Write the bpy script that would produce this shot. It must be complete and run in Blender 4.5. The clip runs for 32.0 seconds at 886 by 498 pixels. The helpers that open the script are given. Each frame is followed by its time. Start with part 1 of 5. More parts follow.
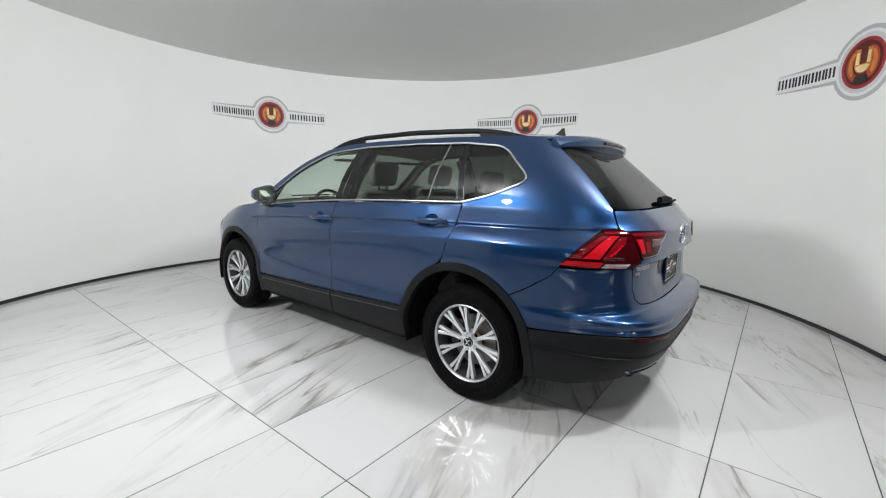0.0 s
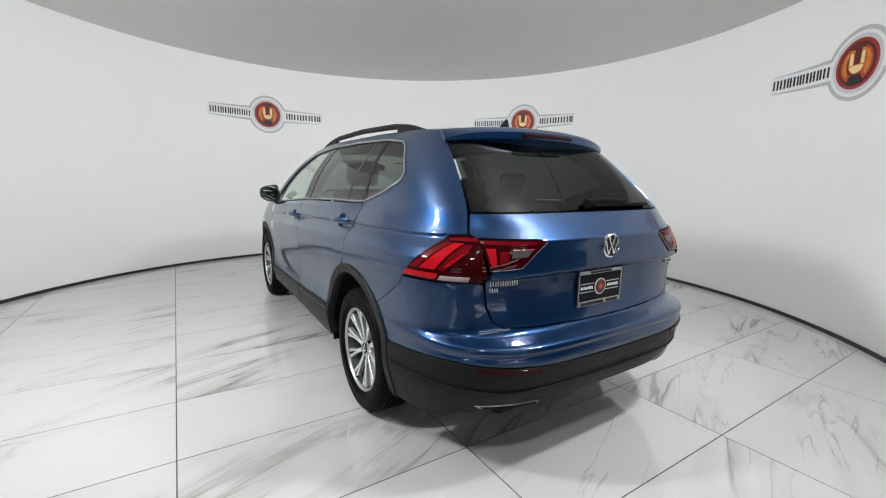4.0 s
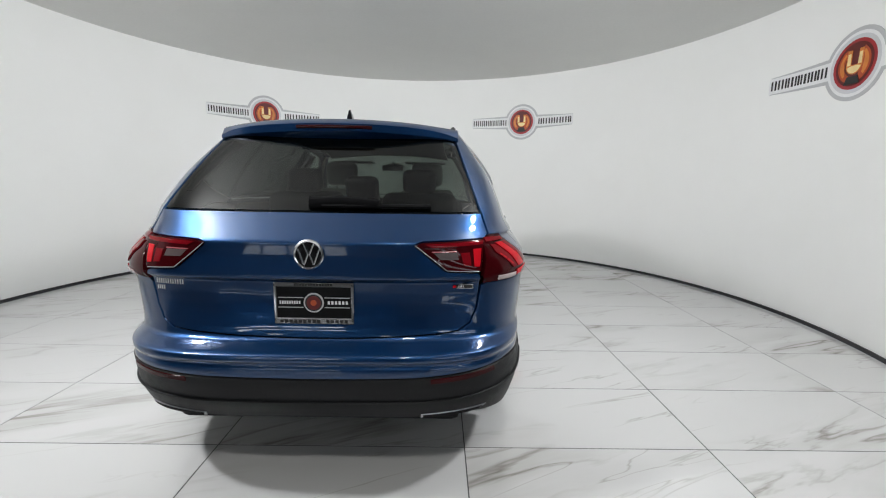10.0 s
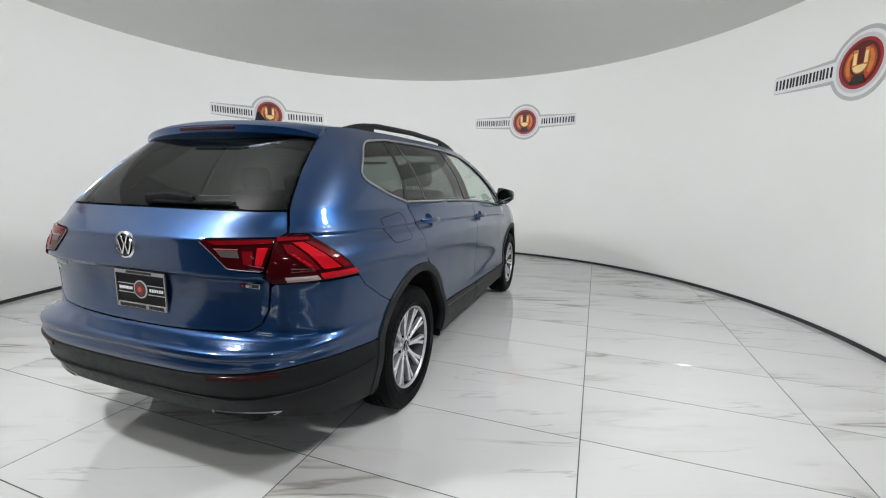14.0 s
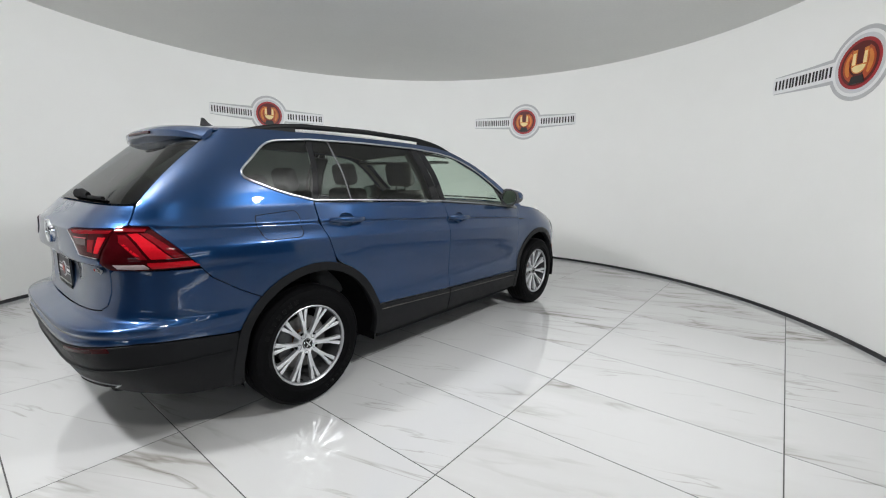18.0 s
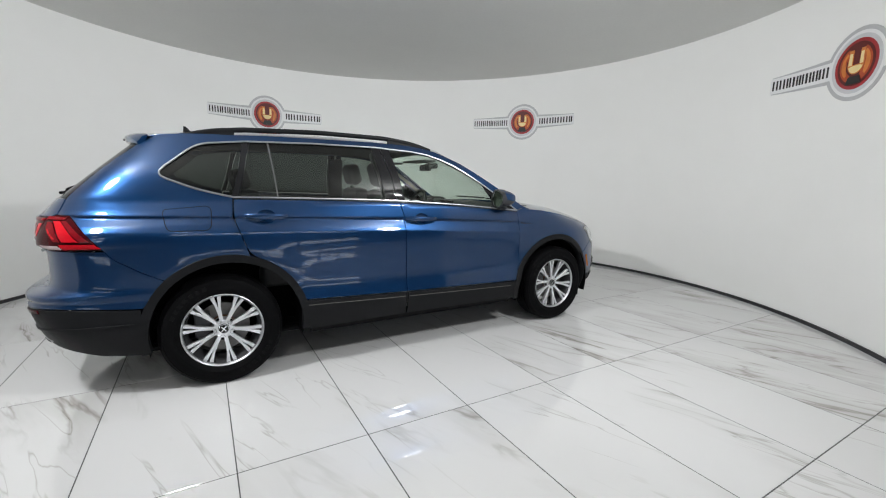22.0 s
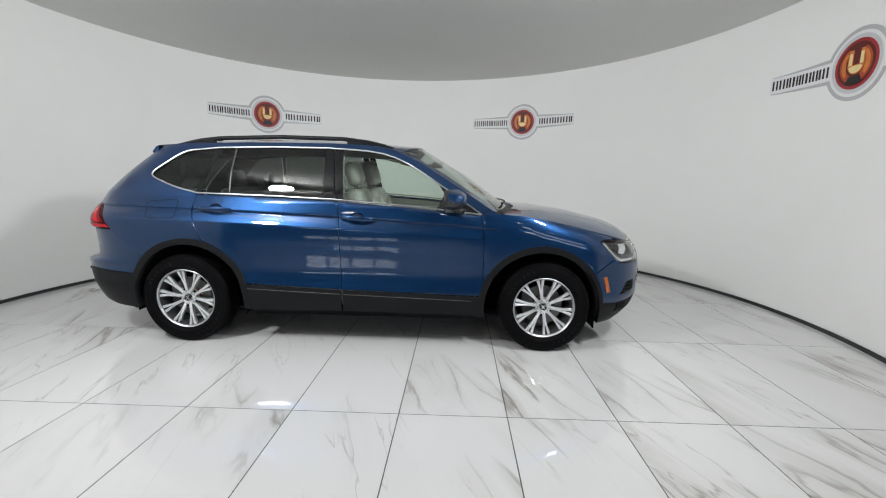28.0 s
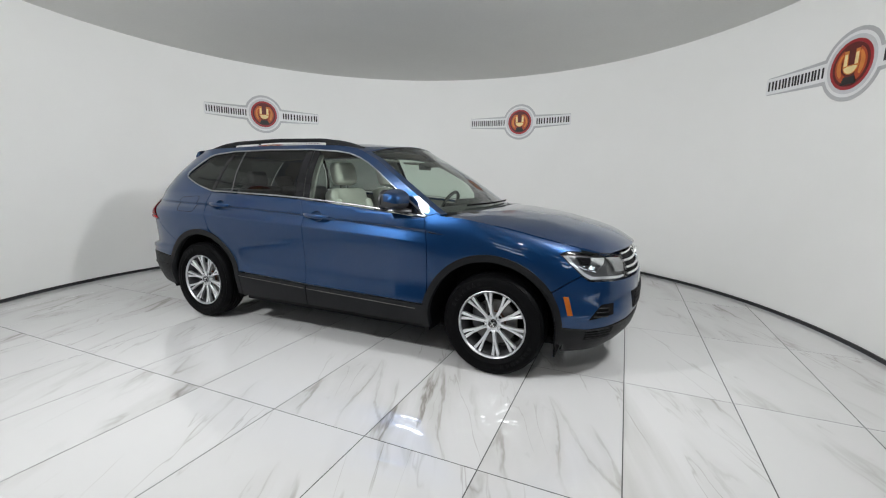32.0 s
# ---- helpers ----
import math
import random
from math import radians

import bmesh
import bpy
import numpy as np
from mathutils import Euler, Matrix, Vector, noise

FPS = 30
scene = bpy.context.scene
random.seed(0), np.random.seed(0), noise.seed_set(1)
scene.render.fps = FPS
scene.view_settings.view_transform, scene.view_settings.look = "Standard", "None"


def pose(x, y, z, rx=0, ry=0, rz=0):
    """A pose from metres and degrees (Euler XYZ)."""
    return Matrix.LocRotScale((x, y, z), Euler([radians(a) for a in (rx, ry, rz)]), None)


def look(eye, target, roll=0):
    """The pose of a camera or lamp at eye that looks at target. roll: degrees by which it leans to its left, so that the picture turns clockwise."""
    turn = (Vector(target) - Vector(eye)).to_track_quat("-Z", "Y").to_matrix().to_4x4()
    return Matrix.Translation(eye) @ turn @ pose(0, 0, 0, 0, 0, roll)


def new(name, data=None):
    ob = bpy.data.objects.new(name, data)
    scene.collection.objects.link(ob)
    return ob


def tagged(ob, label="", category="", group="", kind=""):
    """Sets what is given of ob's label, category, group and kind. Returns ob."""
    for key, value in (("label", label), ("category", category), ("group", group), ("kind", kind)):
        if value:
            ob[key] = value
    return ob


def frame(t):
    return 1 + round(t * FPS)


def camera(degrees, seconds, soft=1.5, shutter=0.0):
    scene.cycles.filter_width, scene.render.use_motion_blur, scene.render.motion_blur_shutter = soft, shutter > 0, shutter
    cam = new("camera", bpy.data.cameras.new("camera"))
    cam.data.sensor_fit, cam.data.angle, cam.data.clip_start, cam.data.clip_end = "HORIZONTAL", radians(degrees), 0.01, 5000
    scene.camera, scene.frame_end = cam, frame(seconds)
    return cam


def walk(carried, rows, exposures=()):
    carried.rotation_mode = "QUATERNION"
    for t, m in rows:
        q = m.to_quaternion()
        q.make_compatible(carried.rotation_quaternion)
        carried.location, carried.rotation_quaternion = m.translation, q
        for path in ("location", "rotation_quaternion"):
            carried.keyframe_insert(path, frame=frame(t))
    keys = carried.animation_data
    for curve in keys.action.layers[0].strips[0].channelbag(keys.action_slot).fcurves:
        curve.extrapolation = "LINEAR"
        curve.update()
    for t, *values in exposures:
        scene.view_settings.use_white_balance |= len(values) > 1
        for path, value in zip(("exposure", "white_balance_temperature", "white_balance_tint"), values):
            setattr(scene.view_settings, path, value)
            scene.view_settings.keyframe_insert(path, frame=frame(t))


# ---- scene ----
# The camera stands in the opening of a round photo room; the tiled floor turns with the car on it.
CLIP = 32.0
EYE = Vector((0.0, -4.0137, 1.2922))
YAW, PITCH, LEAN = -7.203, -9.240, 0.936
cam = camera(93.28, CLIP, 1.1)
# small sideways sway of the camera, degrees to the left
SWAY = [(0, .64), (1.5, .62), (2.5, .40), (3.5, .28), (5.5, .08), (6.5, .16), (7.5, -.05), (8.25, -.26), (9, -.16), (10, .06),
        (11.25, .36), (12.5, .32), (13.5, .29), (14.5, .72), (15.5, .88), (17, .86), (17.5, .72), (18.25, .22), (19.25, -.05), (20.25, .17),
        (22, .17), (23, -.05), (24.25, -.28), (25.5, -.26), (26.5, -.02), (27.75, .17), (28.5, .16), (29.5, -.12), (30.75, -.40), (31.5, -.38), (32, -.18)]


def view(sway):
    yaw, pitch = radians(YAW + sway), radians(PITCH)
    ahead = Vector((-math.sin(yaw) * math.cos(pitch), math.cos(yaw) * math.cos(pitch), math.sin(pitch)))
    return look(EYE, EYE + ahead * 4, LEAN)


# the film's exposure sinks a little as the car's long side comes round
walk(cam, [(t, view(s)) for t, s in SWAY], [(0, .22), (6, .20), (14, .20), (18, .16), (23, .04), (28, .02), (32, .05)])

# how far the floor has turned, degrees
TURN = [(0, 0.07), (2, -9.56), (4, -19.53), (6, -29.92), (8, -41.03), (10, -51.61), (12, -61.65), (14, -71.63), (16, -80.60), (18, -90.80),
        (20, -101.52), (22, -112.12), (24, -123.29), (26, -133.91), (28, -143.84), (30, -154.67), (32, -165.75)]

ROOM_R, ROOM_H = 3.955, 3.07
FLOOR_R = 3.94

# ---- light ----
world = bpy.data.worlds.new("world")
scene.world = world
world.use_nodes = True
world.node_tree.nodes["Background"].inputs[0].default_value = (0.75, 0.85, 1.0, 1)
world.node_tree.nodes["Background"].inputs[1].default_value = 0.3
LAMP_POWER = 312.0


# ---- materials ----
class Nodes:
    def __init__(self, name):
        self.m = bpy.data.materials.new(name)
        self.m.use_nodes = True
        self.t = self.m.node_tree
        self.b = self.t.nodes["Principled BSDF"]

    def add(self, kind, **values):
        n = self.t.nodes.new(kind)
        for k, v in values.items():
            n.inputs[k.replace("_", " ")].default_value = v
        return n

    def link(self, a, b):
        self.t.links.new(a, b)

    def math(self, op, a, b=None):
        n = self.t.nodes.new("ShaderNodeMath")
        n.operation = op
        for i, v in enumerate((a, b)):
            if v is None:
                continue
            if hasattr(v, "links"):
                self.link(v, n.inputs[i])
            else:
                n.inputs[i].default_value = v
        return n.outputs[0]

    def ramp(self, fac, stops):
        n = self.t.nodes.new("ShaderNodeValToRGB")
        while len(n.color_ramp.elements) < len(stops):
            n.color_ramp.elements.new(0.5)
        for e, (p, c) in zip(n.color_ramp.elements, stops):
            e.position = p
            e.color = (*c, 1) if isinstance(c, tuple) else (c, c, c, 1)
        self.link(fac, n.inputs[0])
        return n.outputs[0]

    def noise(self, coord, scale, detail=3.0, rough=0.5, distortion=0.0):
        n = self.add("ShaderNodeTexNoise", Scale=scale, Detail=detail, Roughness=rough, Distortion=distortion)
        if coord is not None:
            self.link(coord, n.inputs["Vector"])
        return n.outputs["Fac"]

    def coords(self, kind="Object"):
        return self.add("ShaderNodeTexCoord").outputs[kind]

    def bump(self, height, strength, distance=0.002):
        n = self.add("ShaderNodeBump", Strength=strength, Distance=distance)
        self.link(height, n.inputs["Height"])
        self.link(n.outputs[0], self.b.inputs["Normal"])

    def set(self, **values):
        for k, v in values.items():
            self.b.inputs[k.replace("_", " ")].default_value = v
        return self


def plain(name, color, rough=0.5, metal=0.0, grain=0.06, scale=40.0, bump=0.0, coat=0.0, coords="Object", spec=0.5):
    """A surface with a little uneven colour, roughness and relief."""
    n = Nodes(name)
    n.set(Roughness=rough, Metallic=metal, Coat_Weight=coat, Coat_Roughness=0.04, Specular_IOR_Level=spec)
    c = n.coords(coords)
    fine, broad = n.noise(c, scale, 4), n.noise(c, scale * 0.09, 2)
    mix = n.math("ADD", n.math("MULTIPLY", fine, 0.5), n.math("MULTIPLY", broad, 0.5))
    lo, hi = tuple(v * (1 - grain) for v in color), tuple(min(1, v * (1 + grain)) for v in color)
    n.link(n.ramp(mix, [(0.3, lo), (0.7, hi)]), n.b.inputs["Base Color"])
    n.link(n.ramp(broad, [(0.3, max(0.0, rough * 0.88)), (0.7, min(1, rough * 1.12))]), n.b.inputs["Roughness"])
    if bump:
        n.bump(fine, bump)
    return n.m


def glowing(name, color, strength):
    n = Nodes(name)
    n.set(Base_Color=(*color, 1), Emission_Color=(*color, 1), Emission_Strength=strength, Roughness=0.6)
    return n.m


def glass(name, tint, gloss=1.0):
    """A thin pane: what is behind it shows through in its tint, with a mirror film on it."""
    n = Nodes(name)
    t = n.t
    clear = n.add("ShaderNodeBsdfTransparent", Color=(*tint, 1))
    shine = n.add("ShaderNodeBsdfGlossy", Roughness=0.005, Color=(gloss, gloss, gloss, 1))
    lw = n.add("ShaderNodeLayerWeight", Blend=0.5)
    film = n.math("ADD", n.math("MULTIPLY", n.math("POWER", lw.outputs["Facing"], 5.0), 0.93), 0.045)
    mix = t.nodes.new("ShaderNodeMixShader")
    n.link(film, mix.inputs[0])
    n.link(clear.outputs[0], mix.inputs[1])
    n.link(shine.outputs[0], mix.inputs[2])
    n.link(mix.outputs[0], t.nodes["Material Output"].inputs["Surface"])
    return n.m


def marble():
    n = Nodes("polished white marble tile")
    info = n.add("ShaderNodeObjectInfo")
    off = n.add("ShaderNodeVectorMath")
    off.operation = "MULTIPLY_ADD"
    rnd = n.add("ShaderNodeCombineXYZ")
    n.link(n.math("MULTIPLY", info.outputs["Random"], 37.0), rnd.inputs[0])
    n.link(n.math("MULTIPLY", info.outputs["Random"], 91.0), rnd.inputs[1])
    n.link(n.coords(), off.inputs[0])
    off.inputs[1].default_value = (1, 1, 1)
    n.link(rnd.outputs[0], off.inputs[2])
    # the veins run long, leaning a little from the tile's long side
    turn = n.add("ShaderNodeMapping")
    turn.inputs["Rotation"].default_value = (0, 0, radians(-21))
    n.link(off.outputs[0], turn.inputs[0])

    def stretched(across, along):
        m = n.add("ShaderNodeMapping")
        m.inputs["Scale"].default_value = (across, along, 1)
        n.link(turn.outputs[0], m.inputs[0])
        return m.outputs[0]

    long, fine_, patch = stretched(1.7, 0.30), stretched(2.3, 0.30), stretched(1.0, 0.45)

    def vein(c, scale, width, warp, detail):
        f = n.noise(c, scale, detail, 0.52, warp)
        return n.ramp(n.math("ABSOLUTE", n.math("SUBTRACT", f, 0.5)), [(0.0, 1.0), (width * 0.4, 0.6), (width, 0.0)])

    where = n.ramp(n.noise(patch, 1.3, 3), [(0.48, 0.0), (0.66, 1.0)])
    where2 = n.ramp(n.noise(patch, 2.3, 2), [(0.48, 0.0), (0.60, 1.0)])
    big = n.math("MULTIPLY", vein(long, 1.5, 0.022, 0.5, 5), where)
    thin = n.math("MULTIPLY", vein(fine_, 1.9, 0.010, 0.35, 4), where2)
    smoke = n.math("MULTIPLY", vein(long, 1.5, 0.13, 0.7, 4), where)
    fleck = n.ramp(n.noise(n.coords(), 23.0, 1), [(0.80, 0.0), (0.83, 1.0)])
    total = n.math("ADD", n.math("MULTIPLY", big, 0.56), n.math("MULTIPLY", thin, 0.38))
    total = n.math("ADD", total, n.math("MULTIPLY", smoke, 0.25))
    total = n.math("ADD", total, n.math("MULTIPLY", fleck, 0.5))
    n.link(n.ramp(total, [(0.0, (0.585, 0.585, 0.58)), (0.40, (0.42, 0.41, 0.39)), (1.0, (0.15, 0.135, 0.11))]), n.b.inputs["Base Color"])
    rough = n.ramp(n.noise(n.coords(), 3.0, 4), [(0.35, 0.006), (0.7, 0.022)])
    n.link(rough, n.b.inputs["Roughness"])
    n.set(IOR=1.95)
    n.bump(n.noise(n.coords(), 1.6, 1), 0.003, 0.01)
    return n.m


def car_paint():
    n = Nodes("blue metallic car paint")
    c = n.coords()
    flake = n.add("ShaderNodeTexVoronoi", Scale=900.0)
    n.link(c, flake.inputs["Vector"])
    n.link(n.ramp(flake.outputs["Distance"], [(0.0, (0.0026, 0.0350, 0.116)), (0.6, (0.0021, 0.0285, 0.095))]), n.b.inputs["Base Color"])
    n.set(Metallic=0.72, Roughness=0.34, Coat_Weight=1.0, Coat_Roughness=0.012, Coat_IOR=1.48, Specular_IOR_Level=0.3)
    film = n.noise(c, 3.0, 3)
    n.link(n.ramp(film, [(0.3, 0.32), (0.7, 0.36)]), n.b.inputs["Roughness"])
    peel = n.add("ShaderNodeBump", Strength=0.012, Distance=0.002)
    n.link(n.noise(c, 160.0, 2), peel.inputs["Height"])
    n.link(peel.outputs[0], n.b.inputs["Coat Normal"])
    return n.m


def wall_paint():
    n = Nodes("matt white wall paint")
    c = n.coords()
    patch, grain = n.noise(c, 0.7, 4, 0.6), n.noise(c, 90.0, 3)
    n.link(n.ramp(patch, [(0.3, (0.875, 0.872, 0.850)), (0.7, (0.905, 0.902, 0.885))]), n.b.inputs["Base Color"])
    n.set(Roughness=0.62)
    n.bump(grain, 0.05, 0.001)
    return n.m


M = {}
M["wall"] = wall_paint()
M["ceiling"] = plain("grey ceiling paint", (0.70, 0.70, 0.68), 0.8, grain=0.03, scale=30, bump=0.04)
M["marble"] = marble()
M["grout"] = plain("dark grout", (0.07, 0.07, 0.068), 0.8, grain=0.2, scale=120)
M["black_trim"] = plain("black rubber trim", (0.018, 0.018, 0.02), 0.45, grain=0.2, scale=60)
M["hall"] = plain("dark hall wall", (0.07, 0.07, 0.075), 0.8, grain=0.15, scale=6)
M["hall_floor"] = plain("polished grey concrete floor", (0.24, 0.24, 0.235), 0.06, grain=0.2, scale=8)
M["hall_door"] = plain("grey painted door panel", (0.12, 0.12, 0.125), 0.6, grain=0.08, scale=6)
M["lamp"] = glowing("bright lamp", (0.965, 0.985, 1.0), LAMP_POWER)
M["lamp_east"] = glowing("bright lamp, a little dimmer", (0.965, 0.985, 1.0), LAMP_POWER * 0.78)
M["daylight"] = glowing("daylit pane", (0.85, 0.93, 1.0), 9.0)
M["near_lamp"] = glowing("bright hall lamp", (1.0, 0.98, 0.95), 150.0)
M["hall_lamp"] = glowing("white hall lamp", (1.0, 0.98, 0.94), 22.0)
M["dark"] = plain("matt black", (0.0045, 0.0045, 0.005), 0.6, grain=0.2, spec=0.06)
M["paint"] = car_paint()
M["clad"] = plain("grained black plastic cladding", (0.0075, 0.0078, 0.0088), 0.45, grain=0.15, scale=300, bump=0.25, spec=0.13)
M["clad_line"] = plain("worn edge of the cladding", (0.075, 0.070, 0.062), 0.5, grain=0.2, scale=80)
M["gloss_black"] = plain("glossy black pillar trim", (0.007, 0.007, 0.008), 0.045, grain=0.2, coat=0.0, spec=0.3)
M["chrome"] = plain("satin chrome", (0.78, 0.79, 0.81), 0.16, 1.0, grain=0.05, scale=60)
M["alloy"] = plain("silver alloy", (0.70, 0.71, 0.73), 0.36, 0.80, grain=0.06, scale=60, coat=0.4)
M["alloy_rim"] = plain("dull silver rim", (0.48, 0.485, 0.50), 0.38, 0.9, grain=0.08, scale=60)
# the shade behind the spokes is put into this darkened alloy colour
M["alloy_shaded"] = plain("alloy with wheel shade in its colour", (0.06, 0.06, 0.063), 0.5, 0.5, grain=0.1)
M["tyre"] = plain("black tyre rubber", (0.0030, 0.0030, 0.0034), 0.55, grain=0.25, scale=80, bump=0.2, spec=0.05)
M["tyre_mark"] = plain("raised tyre lettering", (0.0045, 0.0045, 0.0048), 0.5, grain=0.2, scale=80, spec=0.08)
M["plate_chrome"] = plain("polished plate frame", (0.36, 0.36, 0.37), 0.09, 1.0, grain=0.04, scale=60)
M["glass"] = glass("clear greenish glass", (0.78, 0.86, 0.80))
M["privacy"] = glass("dark tinted glass", (0.19, 0.215, 0.20))
M["rear_glass"] = glass("dark tinted rear glass", (0.088, 0.104, 0.096), 0.72)
M["windshield"] = glass("clear windshield glass", (0.76, 0.84, 0.78))
M["red"] = plain("red lamp lens", (0.130, 0.003, 0.006), 0.06, grain=0.15, scale=90, coat=0.0, spec=0.12)
M["red_dark"] = plain("dark red lamp lens", (0.030, 0.0014, 0.0024), 0.05, grain=0.15, scale=90, coat=0.0, spec=0.12)
M["red_bright"] = plain("bright red lamp tube", (0.40, 0.006, 0.012), 0.06, grain=0.15, scale=90, coat=0.0, spec=0.12)
M["lens_clear"] = plain("clear lamp strip", (0.42, 0.32, 0.32), 0.12, grain=0.1, coat=0.6)
M["lens_pink"] = plain("pink lamp strip", (0.42, 0.12, 0.13), 0.12, grain=0.1, coat=0.6)
M["lens_grey"] = plain("smoked reverse lamp lens", (0.07, 0.055, 0.055), 0.35, grain=0.15, coat=0.0, spec=0.2)
M["badge"] = plain("silver badge", (0.70, 0.71, 0.73), 0.35, 0.4, grain=0.05)
M["trim"] = plain("brushed chrome trim", (0.40, 0.41, 0.43), 0.36, 1.0, grain=0.05, scale=60)
M["amber"] = plain("amber marker lens", (0.27, 0.072, 0.008), 0.16, grain=0.1, coat=0.5)
M["divider"] = plain("dark grey window bar", (0.07, 0.07, 0.073), 0.35, 0.3, grain=0.1)
M["leather"] = plain("light grey upholstery", (0.50, 0.48, 0.44), 0.55, grain=0.08, scale=60, bump=0.15)
M["leather_dark"] = plain("dark grey upholstery", (0.035, 0.035, 0.036), 0.6, grain=0.15, scale=60, bump=0.15)
M["dash"] = plain("dark dashboard plastic", (0.020, 0.0195, 0.019), 0.55, grain=0.15, scale=90, bump=0.15)
M["headliner"] = plain("grey headliner", (0.22, 0.215, 0.20), 0.9, grain=0.06)
M["steel"] = plain("brake steel", (0.14, 0.135, 0.13), 0.4, 0.8, grain=0.15, scale=80)
M["rust"] = plain("rusty brake hub", (0.14, 0.065, 0.035), 0.8, grain=0.4, scale=50)
M["plate_black"] = plain("black plate insert", (0.006, 0.006, 0.0065), 0.35, grain=0.2, spec=0.12)
M["silver_ink"] = plain("silver grey vinyl", (0.50, 0.50, 0.51), 0.45, 0.2, grain=0.05)
M["black_ink"] = plain("black vinyl", (0.015, 0.014, 0.014), 0.45, grain=0.1)
M["white_ink"] = plain("white vinyl", (0.80, 0.80, 0.80), 0.4, grain=0.03)


# ---- mesh helpers ----
def put_mesh(name, verts, faces, mat, parent=None, smooth=True, label="", loop_normals=None):
    me = bpy.data.meshes.new(name)
    me.from_pydata([tuple(map(float, v)) for v in verts], [], faces)
    me.materials.append(M[mat])
    if smooth:
        me.polygons.foreach_set("use_smooth", [True] * len(me.polygons))
    if loop_normals is not None:
        me.normals_split_custom_set(loop_normals)
    ob = new(name, me)
    ob.parent = parent
    if label:
        ob["label"] = label
    return ob


def part(name, bm, mat, parent, label="", smooth=False):
    me = bpy.data.meshes.new(name)
    bmesh.ops.recalc_face_normals(bm, faces=bm.faces)
    bm.to_mesh(me)
    bm.free()
    me.materials.append(M[mat])
    if smooth:
        me.polygons.foreach_set("use_smooth", [True] * len(me.polygons))
        me.set_sharp_from_angle(angle=radians(38))
    ob = new(name, me)
    ob.parent = parent
    if label:
        ob["label"] = label
    return ob


def thing(name, label, category, group="", kind=""):
    return tagged(new(name), label, category, group, kind)


def box(size, at=(0, 0, 0), bevel=0.0, segs=2, m=None):
    bm = bmesh.new()
    bmesh.ops.create_cube(bm, size=1.0)
    bmesh.ops.scale(bm, vec=size, verts=bm.verts)
    if bevel:
        bmesh.ops.bevel(bm, geom=bm.edges[:], offset=bevel, segments=segs, profile=0.5, affect="EDGES")
    if m is not None:
        bmesh.ops.transform(bm, matrix=m, verts=bm.verts)
    bmesh.ops.translate(bm, vec=at, verts=bm.verts)
    return bm


def lathe(profile, n=48, axis="y", closed=False):
    """Turn (radius, along) pairs round an axis."""
    verts, faces, k = [], [], len(profile)
    for i in range(n):
        c, s = math.cos(2 * math.pi * i / n), math.sin(2 * math.pi * i / n)
        for r, a in profile:
            verts.append((r * c, a, r * s) if axis == "y" else (r * c, r * s, a))
    for i in range(n):
        for j in range(k if closed else k - 1):
            a, b = i * k + j, i * k + (j + 1) % k
            c, d = ((i + 1) % n) * k + (j + 1) % k, ((i + 1) % n) * k + j
            faces.append((a, b, c, d))
    bm = bmesh.new()
    vs = [bm.verts.new(v) for v in verts]
    for f in faces:
        try:
            bm.faces.new([vs[i] for i in f])
        except ValueError:
            pass
    bmesh.ops.remove_doubles(bm, verts=bm.verts, dist=1e-5)
    return bm


def sweep(points, w, h, up=(0, 0, 1), sides=8, taper=None):
    """A rounded bar of width w and height h along a line of points."""
    pts = [Vector(p) for p in points]
    bm, rings = bmesh.new(), []
    for i, p in enumerate(pts):
        d = (pts[min(i + 1, len(pts) - 1)] - pts[max(i - 1, 0)]).normalized()
        side = d.cross(Vector(up)).normalized()
        top = side.cross(d).normalized()
        k = taper(i / (len(pts) - 1)) if taper else 1.0
        rings.append([bm.verts.new(p + k * (side * (w / 2 * math.cos(a)) + top * (h / 2 * math.sin(a))))
                      for a in [2 * math.pi * j / sides for j in range(sides)]])
    for a, b in zip(rings, rings[1:]):
        for j in range(sides):
            bm.faces.new((a[j], a[(j + 1) % sides], b[(j + 1) % sides], b[j]))
    bm.faces.new(rings[0][::-1])
    bm.faces.new(rings[-1])
    return bm


def prism(outline, depth, m=None, bevel=0.0):
    """A flat outline in x, y given a depth along z."""
    bm = bmesh.new()
    f = bm.faces.new([bm.verts.new((x, y, 0)) for x, y in outline])
    ext = bmesh.ops.extrude_face_region(bm, geom=[f])
    bmesh.ops.translate(bm, vec=(0, 0, depth), verts=[v for v in ext["geom"] if isinstance(v, bmesh.types.BMVert)])
    if bevel:
        bmesh.ops.bevel(bm, geom=bm.edges[:], offset=bevel, segments=1, affect="EDGES")
    if m is not None:
        bmesh.ops.transform(bm, matrix=m, verts=bm.verts)
    return bm


# ---- the room ----
OPEN = 47.0  # half the angle of the opening round the camera, degrees


def arc(a0, a1, n):
    return [radians(a0 + (a1 - a0) * i / n) for i in range(n + 1)]


